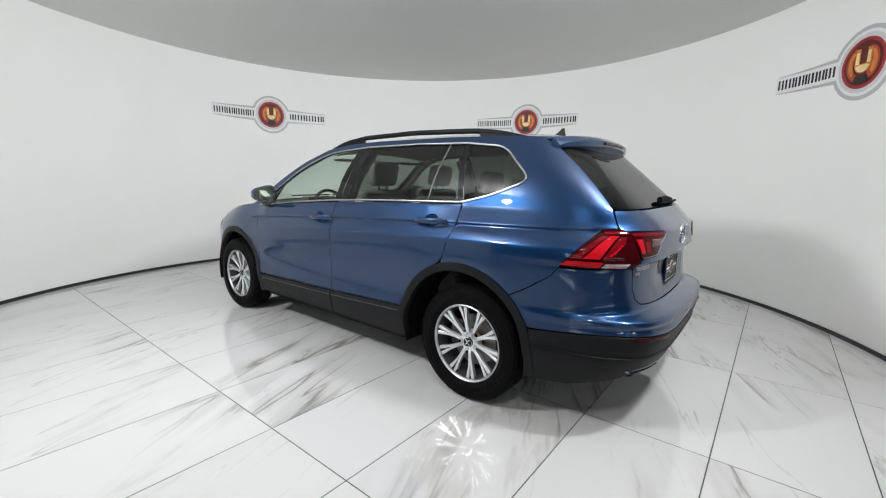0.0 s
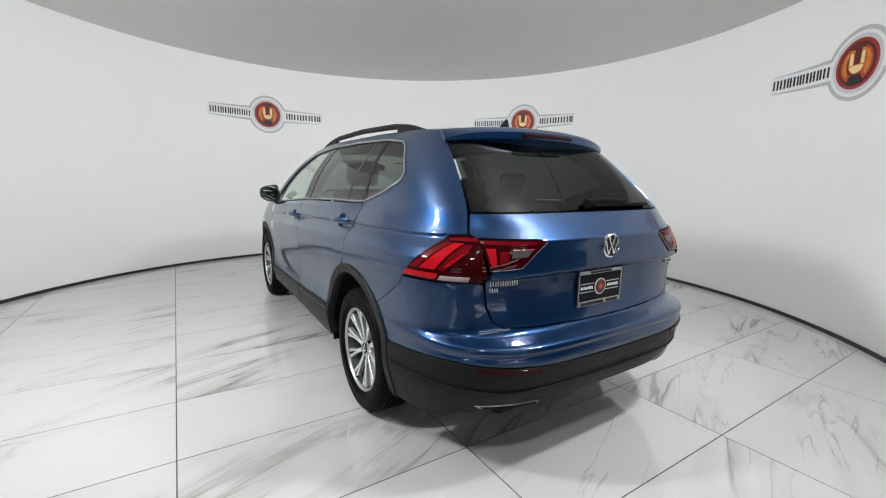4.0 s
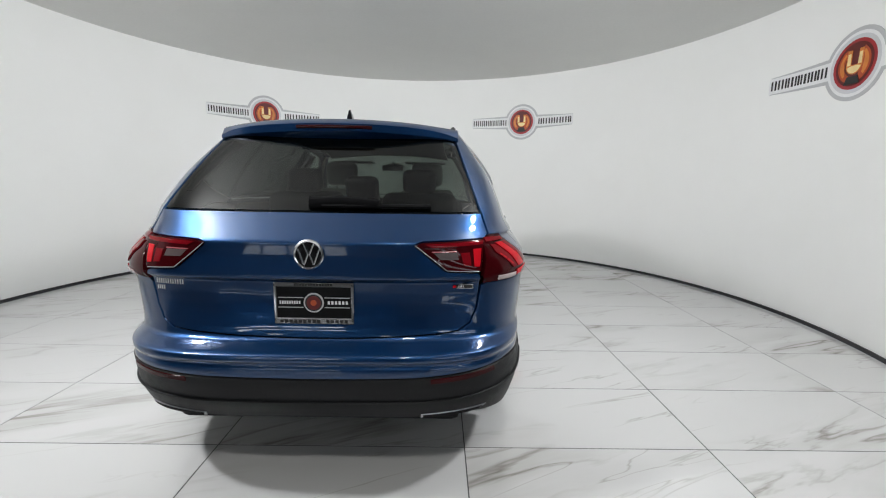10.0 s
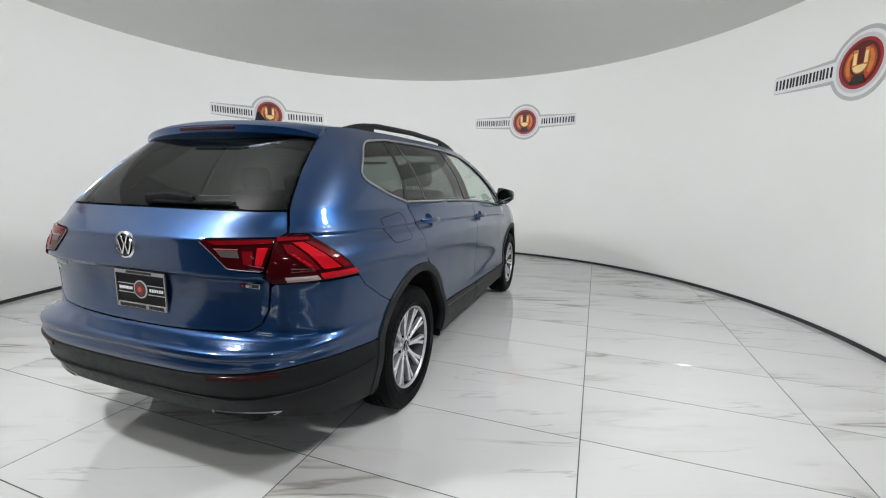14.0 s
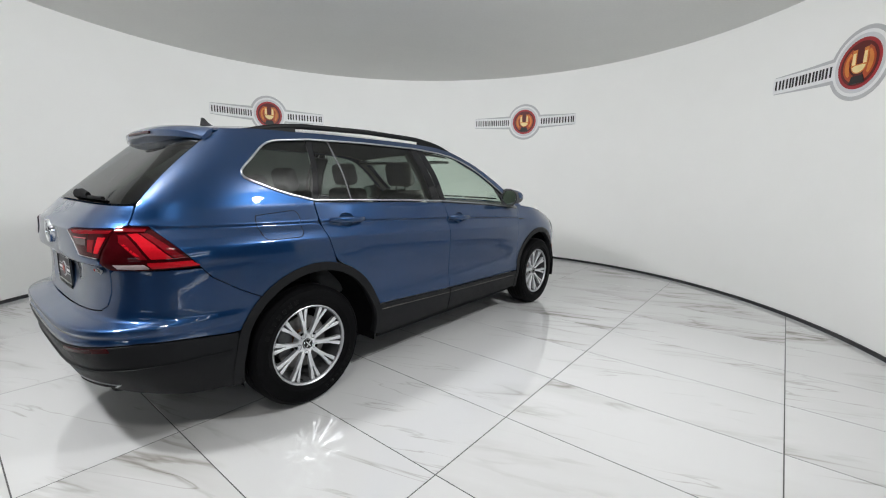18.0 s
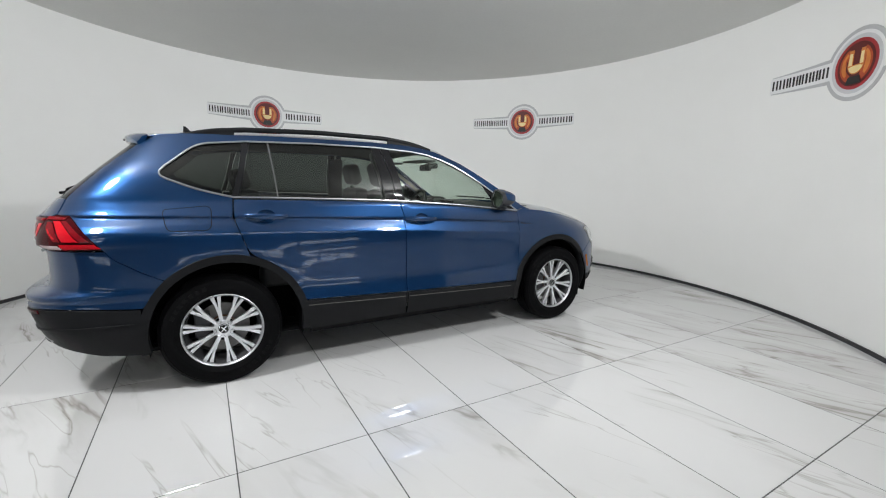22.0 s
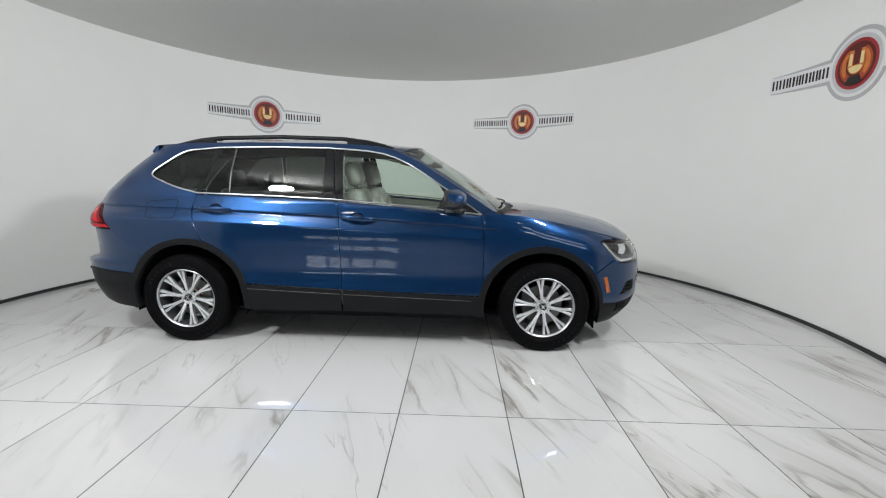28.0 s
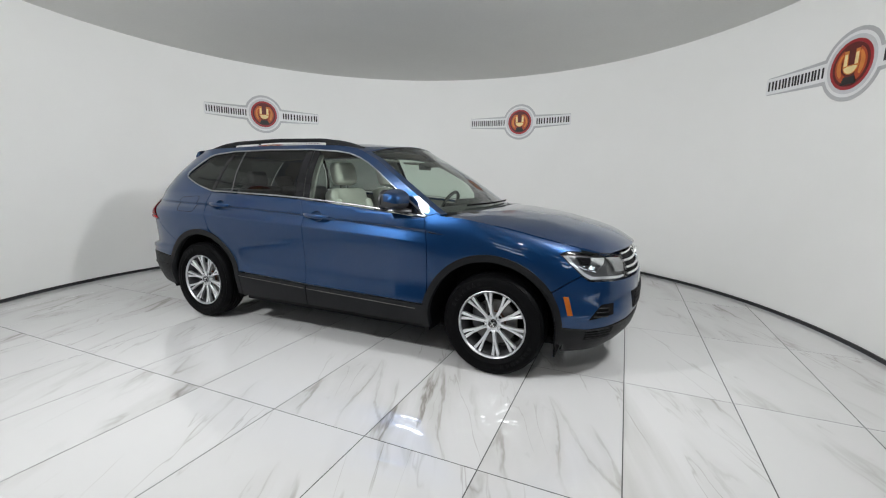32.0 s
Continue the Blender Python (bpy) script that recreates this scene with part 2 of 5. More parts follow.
def ring_wall(name, r0, r1, z0, z1, a0, a1, n, mat, label="", category="", kind="structure"):
    verts, faces = [], []
    for a in arc(a0, a1, n):
        c, s = math.cos(a), math.sin(a)
        verts += [(r0 * c, r0 * s, z0), (r0 * c, r0 * s, z1), (r1 * c, r1 * s, z1), (r1 * c, r1 * s, z0)]
    for i in range(n):
        for j in range(4):
            a, b = 4 * i + j, 4 * i + (j + 1) % 4
            faces.append((a, b, b + 4, a + 4))
    faces += [(3, 2, 1, 0), (4 * n, 4 * n + 1, 4 * n + 2, 4 * n + 3)]
    bm = bmesh.new()
    vs = [bm.verts.new(v) for v in verts]
    for f in faces:
        bm.faces.new([vs[i] for i in f])
    ob = part(name, bm, mat, None, smooth=True)
    return tagged(ob, label, category, kind=kind)


ring_wall("wall_round", ROOM_R, ROOM_R + 0.12, 0.0, ROOM_H, -90 + OPEN, 270 - OPEN, 160, "wall", "curved white painted wall of a round photo room", "wall")
ring_wall("baseboard", ROOM_R - 0.012, ROOM_R - 0.001, 0.0, 0.034, -90 + OPEN, 270 - OPEN, 160, "black_trim", "thin black rubber strip along the foot of the wall", "baseboard")

LAMPS = [(-2.36, -2.42), (2.04, -2.62)]
LAMP_Z = 2.75
ring = lathe([(0.0, ROOM_H + 0.10), (0.0, ROOM_H), (ROOM_R + 0.115, ROOM_H), (ROOM_R + 0.115, ROOM_H + 0.10)], 128, "z", True)
tagged(part("ceiling", ring, "ceiling", None), "flat matt grey ceiling of the round room", "ceiling", kind="structure")


def studio_lamp(x, y, light):
    """A round studio lamp on a stem from the ceiling, tipped towards the middle of the room."""
    lamp = thing("ceiling_lamp", "round bright studio lamp hung under the grey ceiling", "lamp", "studio lamps")
    lamp.location = (x, y, LAMP_Z)
    top = ROOM_H - LAMP_Z
    part("stem", lathe([(0.0, top), (0.05, top), (0.05, top - 0.012), (0.012, top - 0.016), (0.012, 0.10), (0.0, 0.10)], 24, "z"), "white_ink", lamp, smooth=True)
    head = Vector((-x, -y, -0.95)).to_track_quat("-Z", "Y").to_matrix().to_4x4()
    bm = lathe([(0.0, 0.15), (0.07, 0.145), (0.15, 0.05), (0.182, 0.012), (0.184, -0.004), (0.174, -0.006)], 48, "z")
    bmesh.ops.transform(bm, matrix=head, verts=bm.verts)
    part("housing", bm, "white_ink", lamp, smooth=True)
    bm = lathe([(0.0, -0.050), (0.06, -0.046), (0.12, -0.030), (0.155, -0.012), (0.174, 0.0)], 48, "z")
    bmesh.ops.transform(bm, matrix=head, verts=bm.verts)
    part("diffuser", bm, light, lamp, "glowing white diffuser", smooth=True)


for (lx, ly), glow in zip(LAMPS, ("lamp", "lamp_east")):
    studio_lamp(lx, ly, glow)

# wall logos: a dark red and orange disc in silver rings, with two lettered wings drawn as bars
def on_wall(deg, along, up, out):
    """A point on the wall by metres along it (to the viewer's right) and out from it."""
    a = radians(deg) - along / ROOM_R
    r = ROOM_R - out
    return (r * math.cos(a), r * math.sin(a), up)


def wall_patch(name, deg, z, outline, out, mat, parent, label="", thick=0.004):
    """A flat outline (metres right, metres up) laid on the curved wall."""
    bm = bmesh.new()
    pts = []
    for (x0, y0), (x1, y1) in zip(outline, outline[1:] + outline[:1]):
        k = max(1, int(abs(x1 - x0) / 0.06))
        pts += [(x0 + (x1 - x0) * i / k, y0 + (y1 - y0) * i / k) for i in range(k)]
    back = [bm.verts.new(on_wall(deg, x, z + y, out - thick)) for x, y in pts]
    front = [bm.verts.new(on_wall(deg, x, z + y, out)) for x, y in pts]
    n = len(pts)
    f = bm.faces.new(front)
    for i in range(n):
        bm.faces.new((front[i], back[i], back[(i + 1) % n], front[(i + 1) % n]))
    bmesh.ops.triangulate(bm, faces=[f])
    return part(name, bm, mat, parent, label)


def disc(r, n=40, cx=0.0, cy=0.0):
    return [(cx + r * math.cos(2 * math.pi * i / n), cy + r * math.sin(2 * math.pi * i / n)) for i in range(n)]


def curl(r0, r1, a0, a1, n=14, cx=0.0, cy=0.0):
    A = arc(a0, a1, n)
    return [(cx + r1 * math.cos(a), cy + r1 * math.sin(a)) for a in A] + [(cx + r0 * math.cos(a), cy + r0 * math.sin(a)) for a in reversed(A)]


M["logo_red"] = plain("deep red print", (0.11, 0.008, 0.008), 0.4, grain=0.15, scale=12)
M["logo_bright"] = plain("bright red print", (0.36, 0.022, 0.028), 0.4, grain=0.2, scale=9)
M["logo_amber"] = plain("amber print", (0.66, 0.22, 0.04), 0.4, grain=0.3, scale=9)
M["pale_ink"] = plain("pale grey vinyl", (0.62, 0.62, 0.63), 0.45, 0.1, grain=0.05)
M["logo_orange"] = plain("orange print", (0.44, 0.07, 0.018), 0.4, grain=0.35, scale=9)
M["logo_cream"] = plain("cream yellow print", (0.86, 0.70, 0.34), 0.4, grain=0.15, scale=9)


def letter_bars(parent, deg, z, x0, x1, widths, h0, h1):
    """Plain upright bars in place of lettering: widths in shares of a bar's pitch."""
    step = (x1 - x0) / sum(widths)
    x = x0
    for i, w in enumerate(widths):
        h = (h0 + (h1 - h0) * (i + 0.5) / len(widths)) / 2
        pair = ((0.14, 0.34), (w / 2 - 0.12, w / 2 + 0.12), (w - 0.34, w - 0.14)) if w > 1.2 else ((0.14, 0.36), (w - 0.36, w - 0.14)) if w > 0.8 else ((w / 2 - 0.13, w / 2 + 0.13),)
        for a, b in pair:
            a, b = x + step * a, x + step * b
            wall_patch("bar", deg, z, [(a, -h), (b, -h), (b, h), (a, h)], 0.010, "black_ink", parent)
        x += step * w


def wall_logo(deg):
    z = 2.318
    ob = thing("wall_logo", "round red and silver logo with lettered wings on white wall", "wall sign", "logos round the wall")
    wall_patch("backing", deg, z, disc(0.295, 56), 0.004, "silver_ink", ob, "silver outer ring")
    wall_patch("disc", deg, z, disc(0.262, 52), 0.006, "white_ink", ob)
    wall_patch("inner_ring", deg, z, disc(0.236, 52), 0.008, "pale_ink", ob, "light grey inner ring")
    wall_patch("rim", deg, z, disc(0.203, 48), 0.010, "logo_bright", ob, "bright red rim")
    wall_patch("face", deg, z, disc(0.176, 48), 0.012, "logo_red", ob)
    wall_patch("arc", deg, z, curl(0.098, 0.152, -62, 58), 0.014, "logo_orange", ob)
    wall_patch("arc", deg, z, curl(0.098, 0.152, 122, 242), 0.014, "logo_orange", ob)
    wall_patch("arc", deg, z, curl(0.112, 0.134, -45, 48), 0.016, "logo_amber", ob)
    wall_patch("arc", deg, z, curl(0.112, 0.134, 132, 225), 0.016, "logo_amber", ob)
    wall_patch("emblem", deg, z, curl(0.032, 0.077, 180, 360, 16, 0.0, -0.004), 0.015, "logo_amber", ob, "amber bent emblem")
    wall_patch("emblem_core", deg, z, curl(0.034, 0.068, 195, 345, 16, 0.0, -0.004), 0.017, "logo_cream", ob, "cream middle of the emblem")
    for side in (-1, 1):
        q = [(side * 0.032, -0.004), (side * 0.077, -0.004), (side * 0.074, 0.118), (side * 0.034, 0.118)]
        wall_patch("emblem_bar", deg, z, q if side > 0 else q[::-1], 0.015, "logo_amber", ob)
        q = [(side * 0.036, -0.004), (side * 0.068, -0.004), (side * 0.066, 0.090), (side * 0.040, 0.090)]
        wall_patch("emblem_core", deg, z, q if side > 0 else q[::-1], 0.017, "logo_cream", ob)
    foot = [(-0.075, -0.160), (0.075, -0.160), (0.052, -0.098), (-0.052, -0.098)]
    wall_patch("blot", deg, z, foot, 0.019, "black_ink", ob, "dark foot of the emblem")
    for side in (-1, 1):
        for name, mat, out, a, b, c in (("wing", "silver_ink", 0.003, 0.112, 0.084, 0.880), ("wing_face", "white_ink", 0.006, 0.078, 0.077, 0.890)):
            pts = [(side * 0.22, -a), (side * c, -b), (side * c, b), (side * 0.22, a)]
            wall_patch(name, deg, z - 0.003, pts if side > 0 else pts[::-1], out, mat, ob)
    letter_bars(ob, deg, z - 0.003, -0.875, -0.262, (1.05, 1.05, .9, .55, 1.3, .55, .95, .9, 1.05), 0.092, 0.092)
    letter_bars(ob, deg, z - 0.003, 0.285, 0.875, (1.35, 1.05, .95, 1.05, 1.05, .85), 0.092, 0.092)
    return ob


for logo_at in (120.8, 55.4, -10.8, 186.2):
    wall_logo(logo_at)

# hall behind the camera, with the roller door's lit panes
def slab(name, size, at, mat, label, category):
    return tagged(part(name, box(size, at), mat, None), label, category, kind="structure")


slab("hall_floor", (16.0, 7.0, 0.1), (1.5, -7.02, -0.052), "hall_floor", "polished grey concrete floor outside the opening", "floor")
slab("wall_hall_back", (16.0, 0.12, 4.0), (1.5, -10.4, 2.0), "hall", "dark wall of the hall", "wall")
for x, word in ((-6.5, "west"), (9.5, "east")):
    slab("wall_hall_" + word, (0.12, 15.2, 4.0), (x, -2.9, 2.0), "hall", "dark side wall of the hall", "wall")
slab("wall_hall_far", (16.0, 0.12, 4.0), (1.5, 4.6, 2.0), "hall", "dark wall behind the round room", "wall")
slab("hall_ceiling", (16.2, 15.2, 0.1), (1.5, -2.9, 4.05), "hall", "dark hall ceiling", "ceiling")


def roller_door(x, n):
    """A closed sectional door with two rows of lit panes."""
    door = thing("roller_door", "closed white sectional roller door with two rows of daylit panes", "garage door", "roller doors of the hall")
    door.location = (x, -10.33, 0)
    for k in range(6):
        part("panel", box((0.82 * n + 0.2, 0.05, 0.58), (0, 0, 0.30 + 0.6 * k), 0.01, 1), "hall_door", door)
    for z in (1.78, 2.95):
        for i in range(n):
            part("pane", box((0.70, 0.02, 0.30), (0.82 * (i - (n - 1) / 2), 0.034, z), 0.004, 1), "daylight", door, "daylit window pane")


roller_door(-4.6, 4)
roller_door(4.5, 8)


def hall_lamp(x, y, mat="hall_lamp"):
    """A round lamp hung under the hall's ceiling."""
    lamp = thing("hall_lamp", "round white lamp under the dark hall ceiling", "lamp", "lamps of the hall")
    lamp.location = (x, y, 3.70)
    part("housing", lathe([(0.0, 0.30), (0.03, 0.30), (0.04, 0.16), (0.15, 0.10), (0.19, 0.0), (0.185, -0.005)], 24, "z"), "black_trim", lamp, smooth=True)
    part("diffuser", lathe([(0.0, -0.01), (0.10, -0.008), (0.18, 0.0)], 24, "z"), mat, lamp, "glowing round diffuser", smooth=True)


hall_lamp(-0.15, -4.80, "near_lamp")
for hx in (-3.6, -1.2, 1.2, 3.6):
    hall_lamp(hx, -7.6)

# ---- the turning tiled floor ----
TILE_U, TILE_V = 0.6066, 1.2068
U0, V0 = -0.2913, -1.8078
floor = tagged(new("floor"), "round floor of polished white marble tiles with thin dark joints", "floor", kind="structure")
part("grout_bed", lathe([(0.0, -0.0010), (FLOOR_R, -0.0010), (FLOOR_R, -0.06), (0.0, -0.06)], 128, "z"), "grout", floor, "dark recessed joints")


def tile_mesh(outline):
    bm = bmesh.new()
    f = bm.faces.new([bm.verts.new((x, y, -0.02)) for x, y in outline])
    if f.normal.z < 0:
        f.normal_flip()
    ext = bmesh.ops.extrude_face_region(bm, geom=[f])
    up = [v for v in ext["geom"] if isinstance(v, bmesh.types.BMVert)]
    bmesh.ops.translate(bm, vec=(0, 0, 0.02), verts=up)
    top = [e for e in bm.edges if all(v.co.z > -0.001 for v in e.verts)]
    bmesh.ops.bevel(bm, geom=top, offset=0.0008, segments=1, affect="EDGES")
    bmesh.ops.recalc_face_normals(bm, faces=bm.faces)
    me = bpy.data.meshes.new("tile")
    bm.to_mesh(me)
    bm.free()
    me.materials.append(M["marble"])
    return me


def clip_circle(poly, r):
    """Cut a convex outline with a circle."""
    out = []
    n = 240
    for i in range(n):
        a = 2 * math.pi * i / n
        nx, ny = math.cos(a), math.sin(a)
        if all(nx * x + ny * y <= r for x, y in poly):
            continue
        new_poly = []
        for (x0, y0), (x1, y1) in zip(poly, poly[1:] + poly[:1]):
            d0, d1 = nx * x0 + ny * y0 - r, nx * x1 + ny * y1 - r
            if d0 <= 0:
                new_poly.append((x0, y0))
            if (d0 < 0 < d1) or (d1 < 0 < d0):
                s = d0 / (d0 - d1)
                new_poly.append((x0 + (x1 - x0) * s, y0 + (y1 - y0) * s))
        poly = new_poly
        if len(poly) < 3:
            return []
    for x, y in poly:
        if not out or (x - out[-1][0]) ** 2 + (y - out[-1][1]) ** 2 > 1e-6:
            out.append((x, y))
    return out


def lay_tiles():
    g = 0.0027
    hu, hv = TILE_U / 2 - g, TILE_V / 2 - g
    whole = tile_mesh([(-hu, -hv), (hu, -hv), (hu, hv), (-hu, hv)])
    for i in range(-8, 9):
        for j in range(-4, 7):
            cx, cy = U0 + TILE_U * (i + 0.5), V0 + TILE_V * (j + 0.5)
            corners = [(cx - hu, cy - hv), (cx + hu, cy - hv), (cx + hu, cy + hv), (cx - hu, cy + hv)]
            if all(math.hypot(x, y) < FLOOR_R for x, y in corners):
                me = whole
            else:
                cut = clip_circle(corners, FLOOR_R - 0.001)
                if len(cut) < 3:
                    continue
                me = tile_mesh([(x - cx, y - cy) for x, y in cut])
            ob = new("tile", me)
            ob.parent, ob.location = floor, (cx, cy, 0)


# ---- the car: one smooth skin, cut into panels ----
# Car space: x forward, y to the left, z up, origin on the floor midway between the axles.
from mathutils.geometry import delaunay_2d_cdt


def curve(points, soft=0.02):
    """A smooth function through (at, value) pairs."""
    xs, ys = np.array(points, float).T
    grid = np.arange(xs[0] - 0.3, xs[-1] + 0.3, 0.002)
    vals = np.interp(grid, xs, ys)
    if soft:
        k = np.arange(-int(4 * soft / 0.002), int(4 * soft / 0.002) + 1) * 0.002
        w = np.exp(-0.5 * (k / soft) ** 2)
        vals = np.convolve(np.pad(vals, len(k) // 2, mode="edge"), w / w.sum(), "valid")
    return lambda v: np.interp(v, grid, vals)


HUB_R, HUB_F, HUB_Z = -1.395, 1.395, 0.349
ARCH_R, ARCH_F = (-1.350, 0.350), (1.370, 0.345)
half_width = curve([(0.18, .860), (0.27, .888), (0.42, .919), (0.46, .918), (0.50, .908), (0.54, .901), (0.60, .899), (0.72, .906), (0.82, .911), (0.93, .910), (0.99, .904), (1.04, .886), (1.10, .864), (1.16, .843),
                    (1.22, .823), (1.30, .792), (1.38, .748), (1.45, .694), (1.53, .636), (1.60, .57), (1.70, .46)], 0.034)
crease_z = curve([(-2.5, 1.078), (-1.9, 1.067), (-1.2, 1.053), (-.2, 1.015), (.89, .959), (1.06, .938), (2.3, .84)], 0.12)
crease_out = curve([(-.5, 0), (-.24, .005), (-.098, .0135), (-.086, .0130), (-.013, -.012), (-.007, -.011), (.003, .005), (.020, .004), (.12, 0), (.4, 0)], 0.0025)
belt_z = curve([(-2.5, 1.174), (-1.290, 1.172), (-.966, 1.166), (-.60, 1.157), (-.202, 1.143), (.337, 1.106), (.62, 1.080), (.900, 1.052), (2.3, .95)], 0.02)
shoulder = curve([(-.5, 0), (-.17, 0), (-.13, .0015), (-.022, .020), (-.014, .0195), (.008, 0), (.5, 0)], 0.004)
rear_x = curve([(0.18, -2.20), (0.30, -2.31), (0.40, -2.355), (0.50, -2.385), (0.568, -2.400), (0.580, -2.399), (0.589, -2.391), (0.597, -2.391), (0.608, -2.402), (0.630, -2.398), (0.640, -2.372), (0.652, -2.318), (0.664, -2.298), (0.680, -2.290),
                (0.70, -2.284), (0.75, -2.277), (0.80, -2.273), (0.85, -2.273), (0.892, -2.279), (0.900, -2.289), (0.908, -2.316), (1.00, -2.314), (1.05, -2.318), (1.058, -2.312),
                (1.10, -2.270), (1.16, -2.208), (1.30, -2.052), (1.475, -1.862), (1.54, -1.79), (1.60, -1.72), (1.7, -1.58)], 0.0035)
front_x = curve([(0.15, 2.06), (0.22, 2.17), (0.32, 2.255), (0.42, 2.285), (0.60, 2.292), (0.68, 2.285), (0.75, 2.265), (0.80, 2.245), (0.85, 2.19),
                 (0.93, 2.02), (1.05, 1.55), (1.2, 1.2)], 0.015)
XA, XB, SCALE = -1.20, 1.10, 1.10
rear_n = curve([(0.2, 4.0), (0.6, 4.5), (0.85, 5.0), (0.95, 4.8), (1.04, 4.0), (1.10, 4.2), (1.16, 5.2), (1.3, 5.5), (1.6, 5.5)], 0.02)
front_n = curve([(0.2, 3.1), (0.6, 3.3), (1.0, 3.0)], 0.05)


def flare(x, z):
    out = 0 * x
    for ax, az in (ARCH_R, ARCH_F):
        r = np.hypot(x - ax, (z - az) * 0.98)
        out = out + 0.003 * np.exp(-((r - 0.49) / 0.07) ** 2) * np.clip((z - 0.30) / 0.15, 0, 1)
    return out


def width_at(x, z):
    x, z = np.asarray(x, float), np.asarray(z, float)
    d = z - crease_z(x)
    fade = np.clip((1.10 - x) / 0.42, 0, 1)
    fade = fade * fade * (3 - 2 * fade)
    taper = 1 - 0.04 * np.clip((-x - 0.2) / 1.1, 0, 1) ** 1.3 * np.clip((z - 1.02) / 0.12, 0, 1)
    beside = np.clip((x + 1.32) / 0.25, 0, 1) * np.clip((0.92 - x) / 0.15, 0, 1)
    return taper * half_width(z) + crease_out(d) * fade + flare(x, z) + shoulder(z - belt_z(x)) * beside


def skin(s, z, side):
    """The car's outer skin; s runs along the side, then round the corners to the middle of either end. side: +1 left, -1 right."""
    s, z = np.asarray(s, float), np.asarray(z, float)
    mid = np.clip(s, XA, XB)
    al = (XA - np.minimum(s, XA)) / SCALE
    be = (np.maximum(s, XB) - XB) / SCALE
    lr, lf = XA - rear_x(z), front_x(z) - XB
    nr, nf = rear_n(z), front_n(z)

    def unit(a, n):
        c, q = np.cos(a), np.sin(a)
        c, q = np.maximum(c, 0), np.maximum(q, 0)
        rho = (c ** n + q ** n) ** (-1 / n)
        return c * rho, q * rho

    cr, qr = unit(np.clip(al, 0, math.pi / 2), nr)
    cf, qf = unit(np.clip(be, 0, math.pi / 2), nf)
    x = mid - lr * qr + lf * qf
    w = width_at(x, z)
    y = w * np.where(al > 0, cr, np.where(be > 0, cf, 1.0))
    return np.stack([x, y * side, z], -1)


def s_of_x(x, z):
    """Skin coordinate for a place seen from the side."""
    if XA <= x <= XB:
        return x
    if x < XA:
        n = float(rear_n(z))
        q = min(1.0, (XA - x) / float(XA - rear_x(z)))
        return XA - SCALE * math.atan2(q, max(1 - q ** n, 0) ** (1 / n))
    n = float(front_n(z))
    q = min(1.0, (x - XB) / float(front_x(z) - XB))
    return XB + SCALE * math.atan2(q, max(1 - q ** n, 0) ** (1 / n))


def s_of_y(y, z, end=-1):
    """Skin coordinate for a place seen from behind (end -1) or from ahead (end +1)."""
    n = float(rear_n(z) if end < 0 else front_n(z))
    w = float(half_width(z)) * (1 - .04 * min(max((z - 1.02) / .12, 0), 1) if end < 0 else 1)
    c = min(abs(y) / w, 1.0)
    a = math.atan2(max(1 - c ** n, 0) ** (1 / n), c)
    return XA - SCALE * a if end < 0 else XB + SCALE * a


def recess(y, z):
    """How far the plate's niche lies in the tailgate."""
    side = np.clip((0.360 + 0.40 * (z - 0.70) - np.abs(y)) / 0.17, 0, 1)
    up = np.clip((0.900 - z) / 0.012, 0, 1) * np.clip((z - 0.668) / 0.15, 0, 1)
    side, up = side * side * (3 - 2 * side), up * up * (3 - 2 * up)
    return 0.008 * side * up


def rear_skin(y, z, side=1):
    y, z = np.asarray(y, float), np.asarray(z, float)
    n, w = rear_n(z), half_width(z) * (1 - .04 * np.clip((z - 1.02) / .12, 0, 1))
    c = np.clip(np.abs(y) / w, 0, 1)
    x = XA - (XA - rear_x(z)) * (1 - c ** n) ** (1 / n)
    return np.stack([x + recess(y, z), y, z], -1)


def front_skin(y, z, side=1):
    y, z = np.asarray(y, float), np.asarray(z, float)
    n, w = front_n(z), half_width(z)
    c = np.clip(np.abs(y) / w, 0, 1)
    return np.stack([XB + (front_x(z) - XB) * (1 - c ** n) ** (1 / n), y, z], -1)


# edges of the roof, the windshield and the bonnet, where the skin's side ends
edge_z = curve([(-1.95, 1.40), (-1.80, 1.50), (-1.70, 1.546), (-1.5, 1.562), (-1.0, 1.575), (-.3, 1.575), (.0, 1.562), (.20, 1.530), (.42, 1.435), (.70, 1.262), (.98, 1.082), (1.04, 1.058),
                (1.2, 1.043), (1.47, .998), (1.784, .922), (2.0, .866), (2.2, .80)], 0.02)


def blend_skin(xe, centre, power):
    """A skin arched between the two edges. xe: edge x by u; centre: (x, z) by u; power: how flat it is across."""
    def fn(u, v, side=1):
        u, v = np.asarray(u, float), np.asarray(v, float)
        x0 = xe(u)
        z0 = edge_z(x0)
        s0 = np.array([s_of_x(float(a), float(b)) for a, b in zip(np.ravel(x0), np.ravel(z0))]).reshape(x0.shape)
        y0 = skin(s0, z0, 1)[..., 1]
        cx, cz = centre(u)
        return np.stack([x0 + (cx - x0) * (1 - v * v), y0 * v, z0 + (cz - z0) * (1 - np.abs(v) ** power)], -1)
    return fn


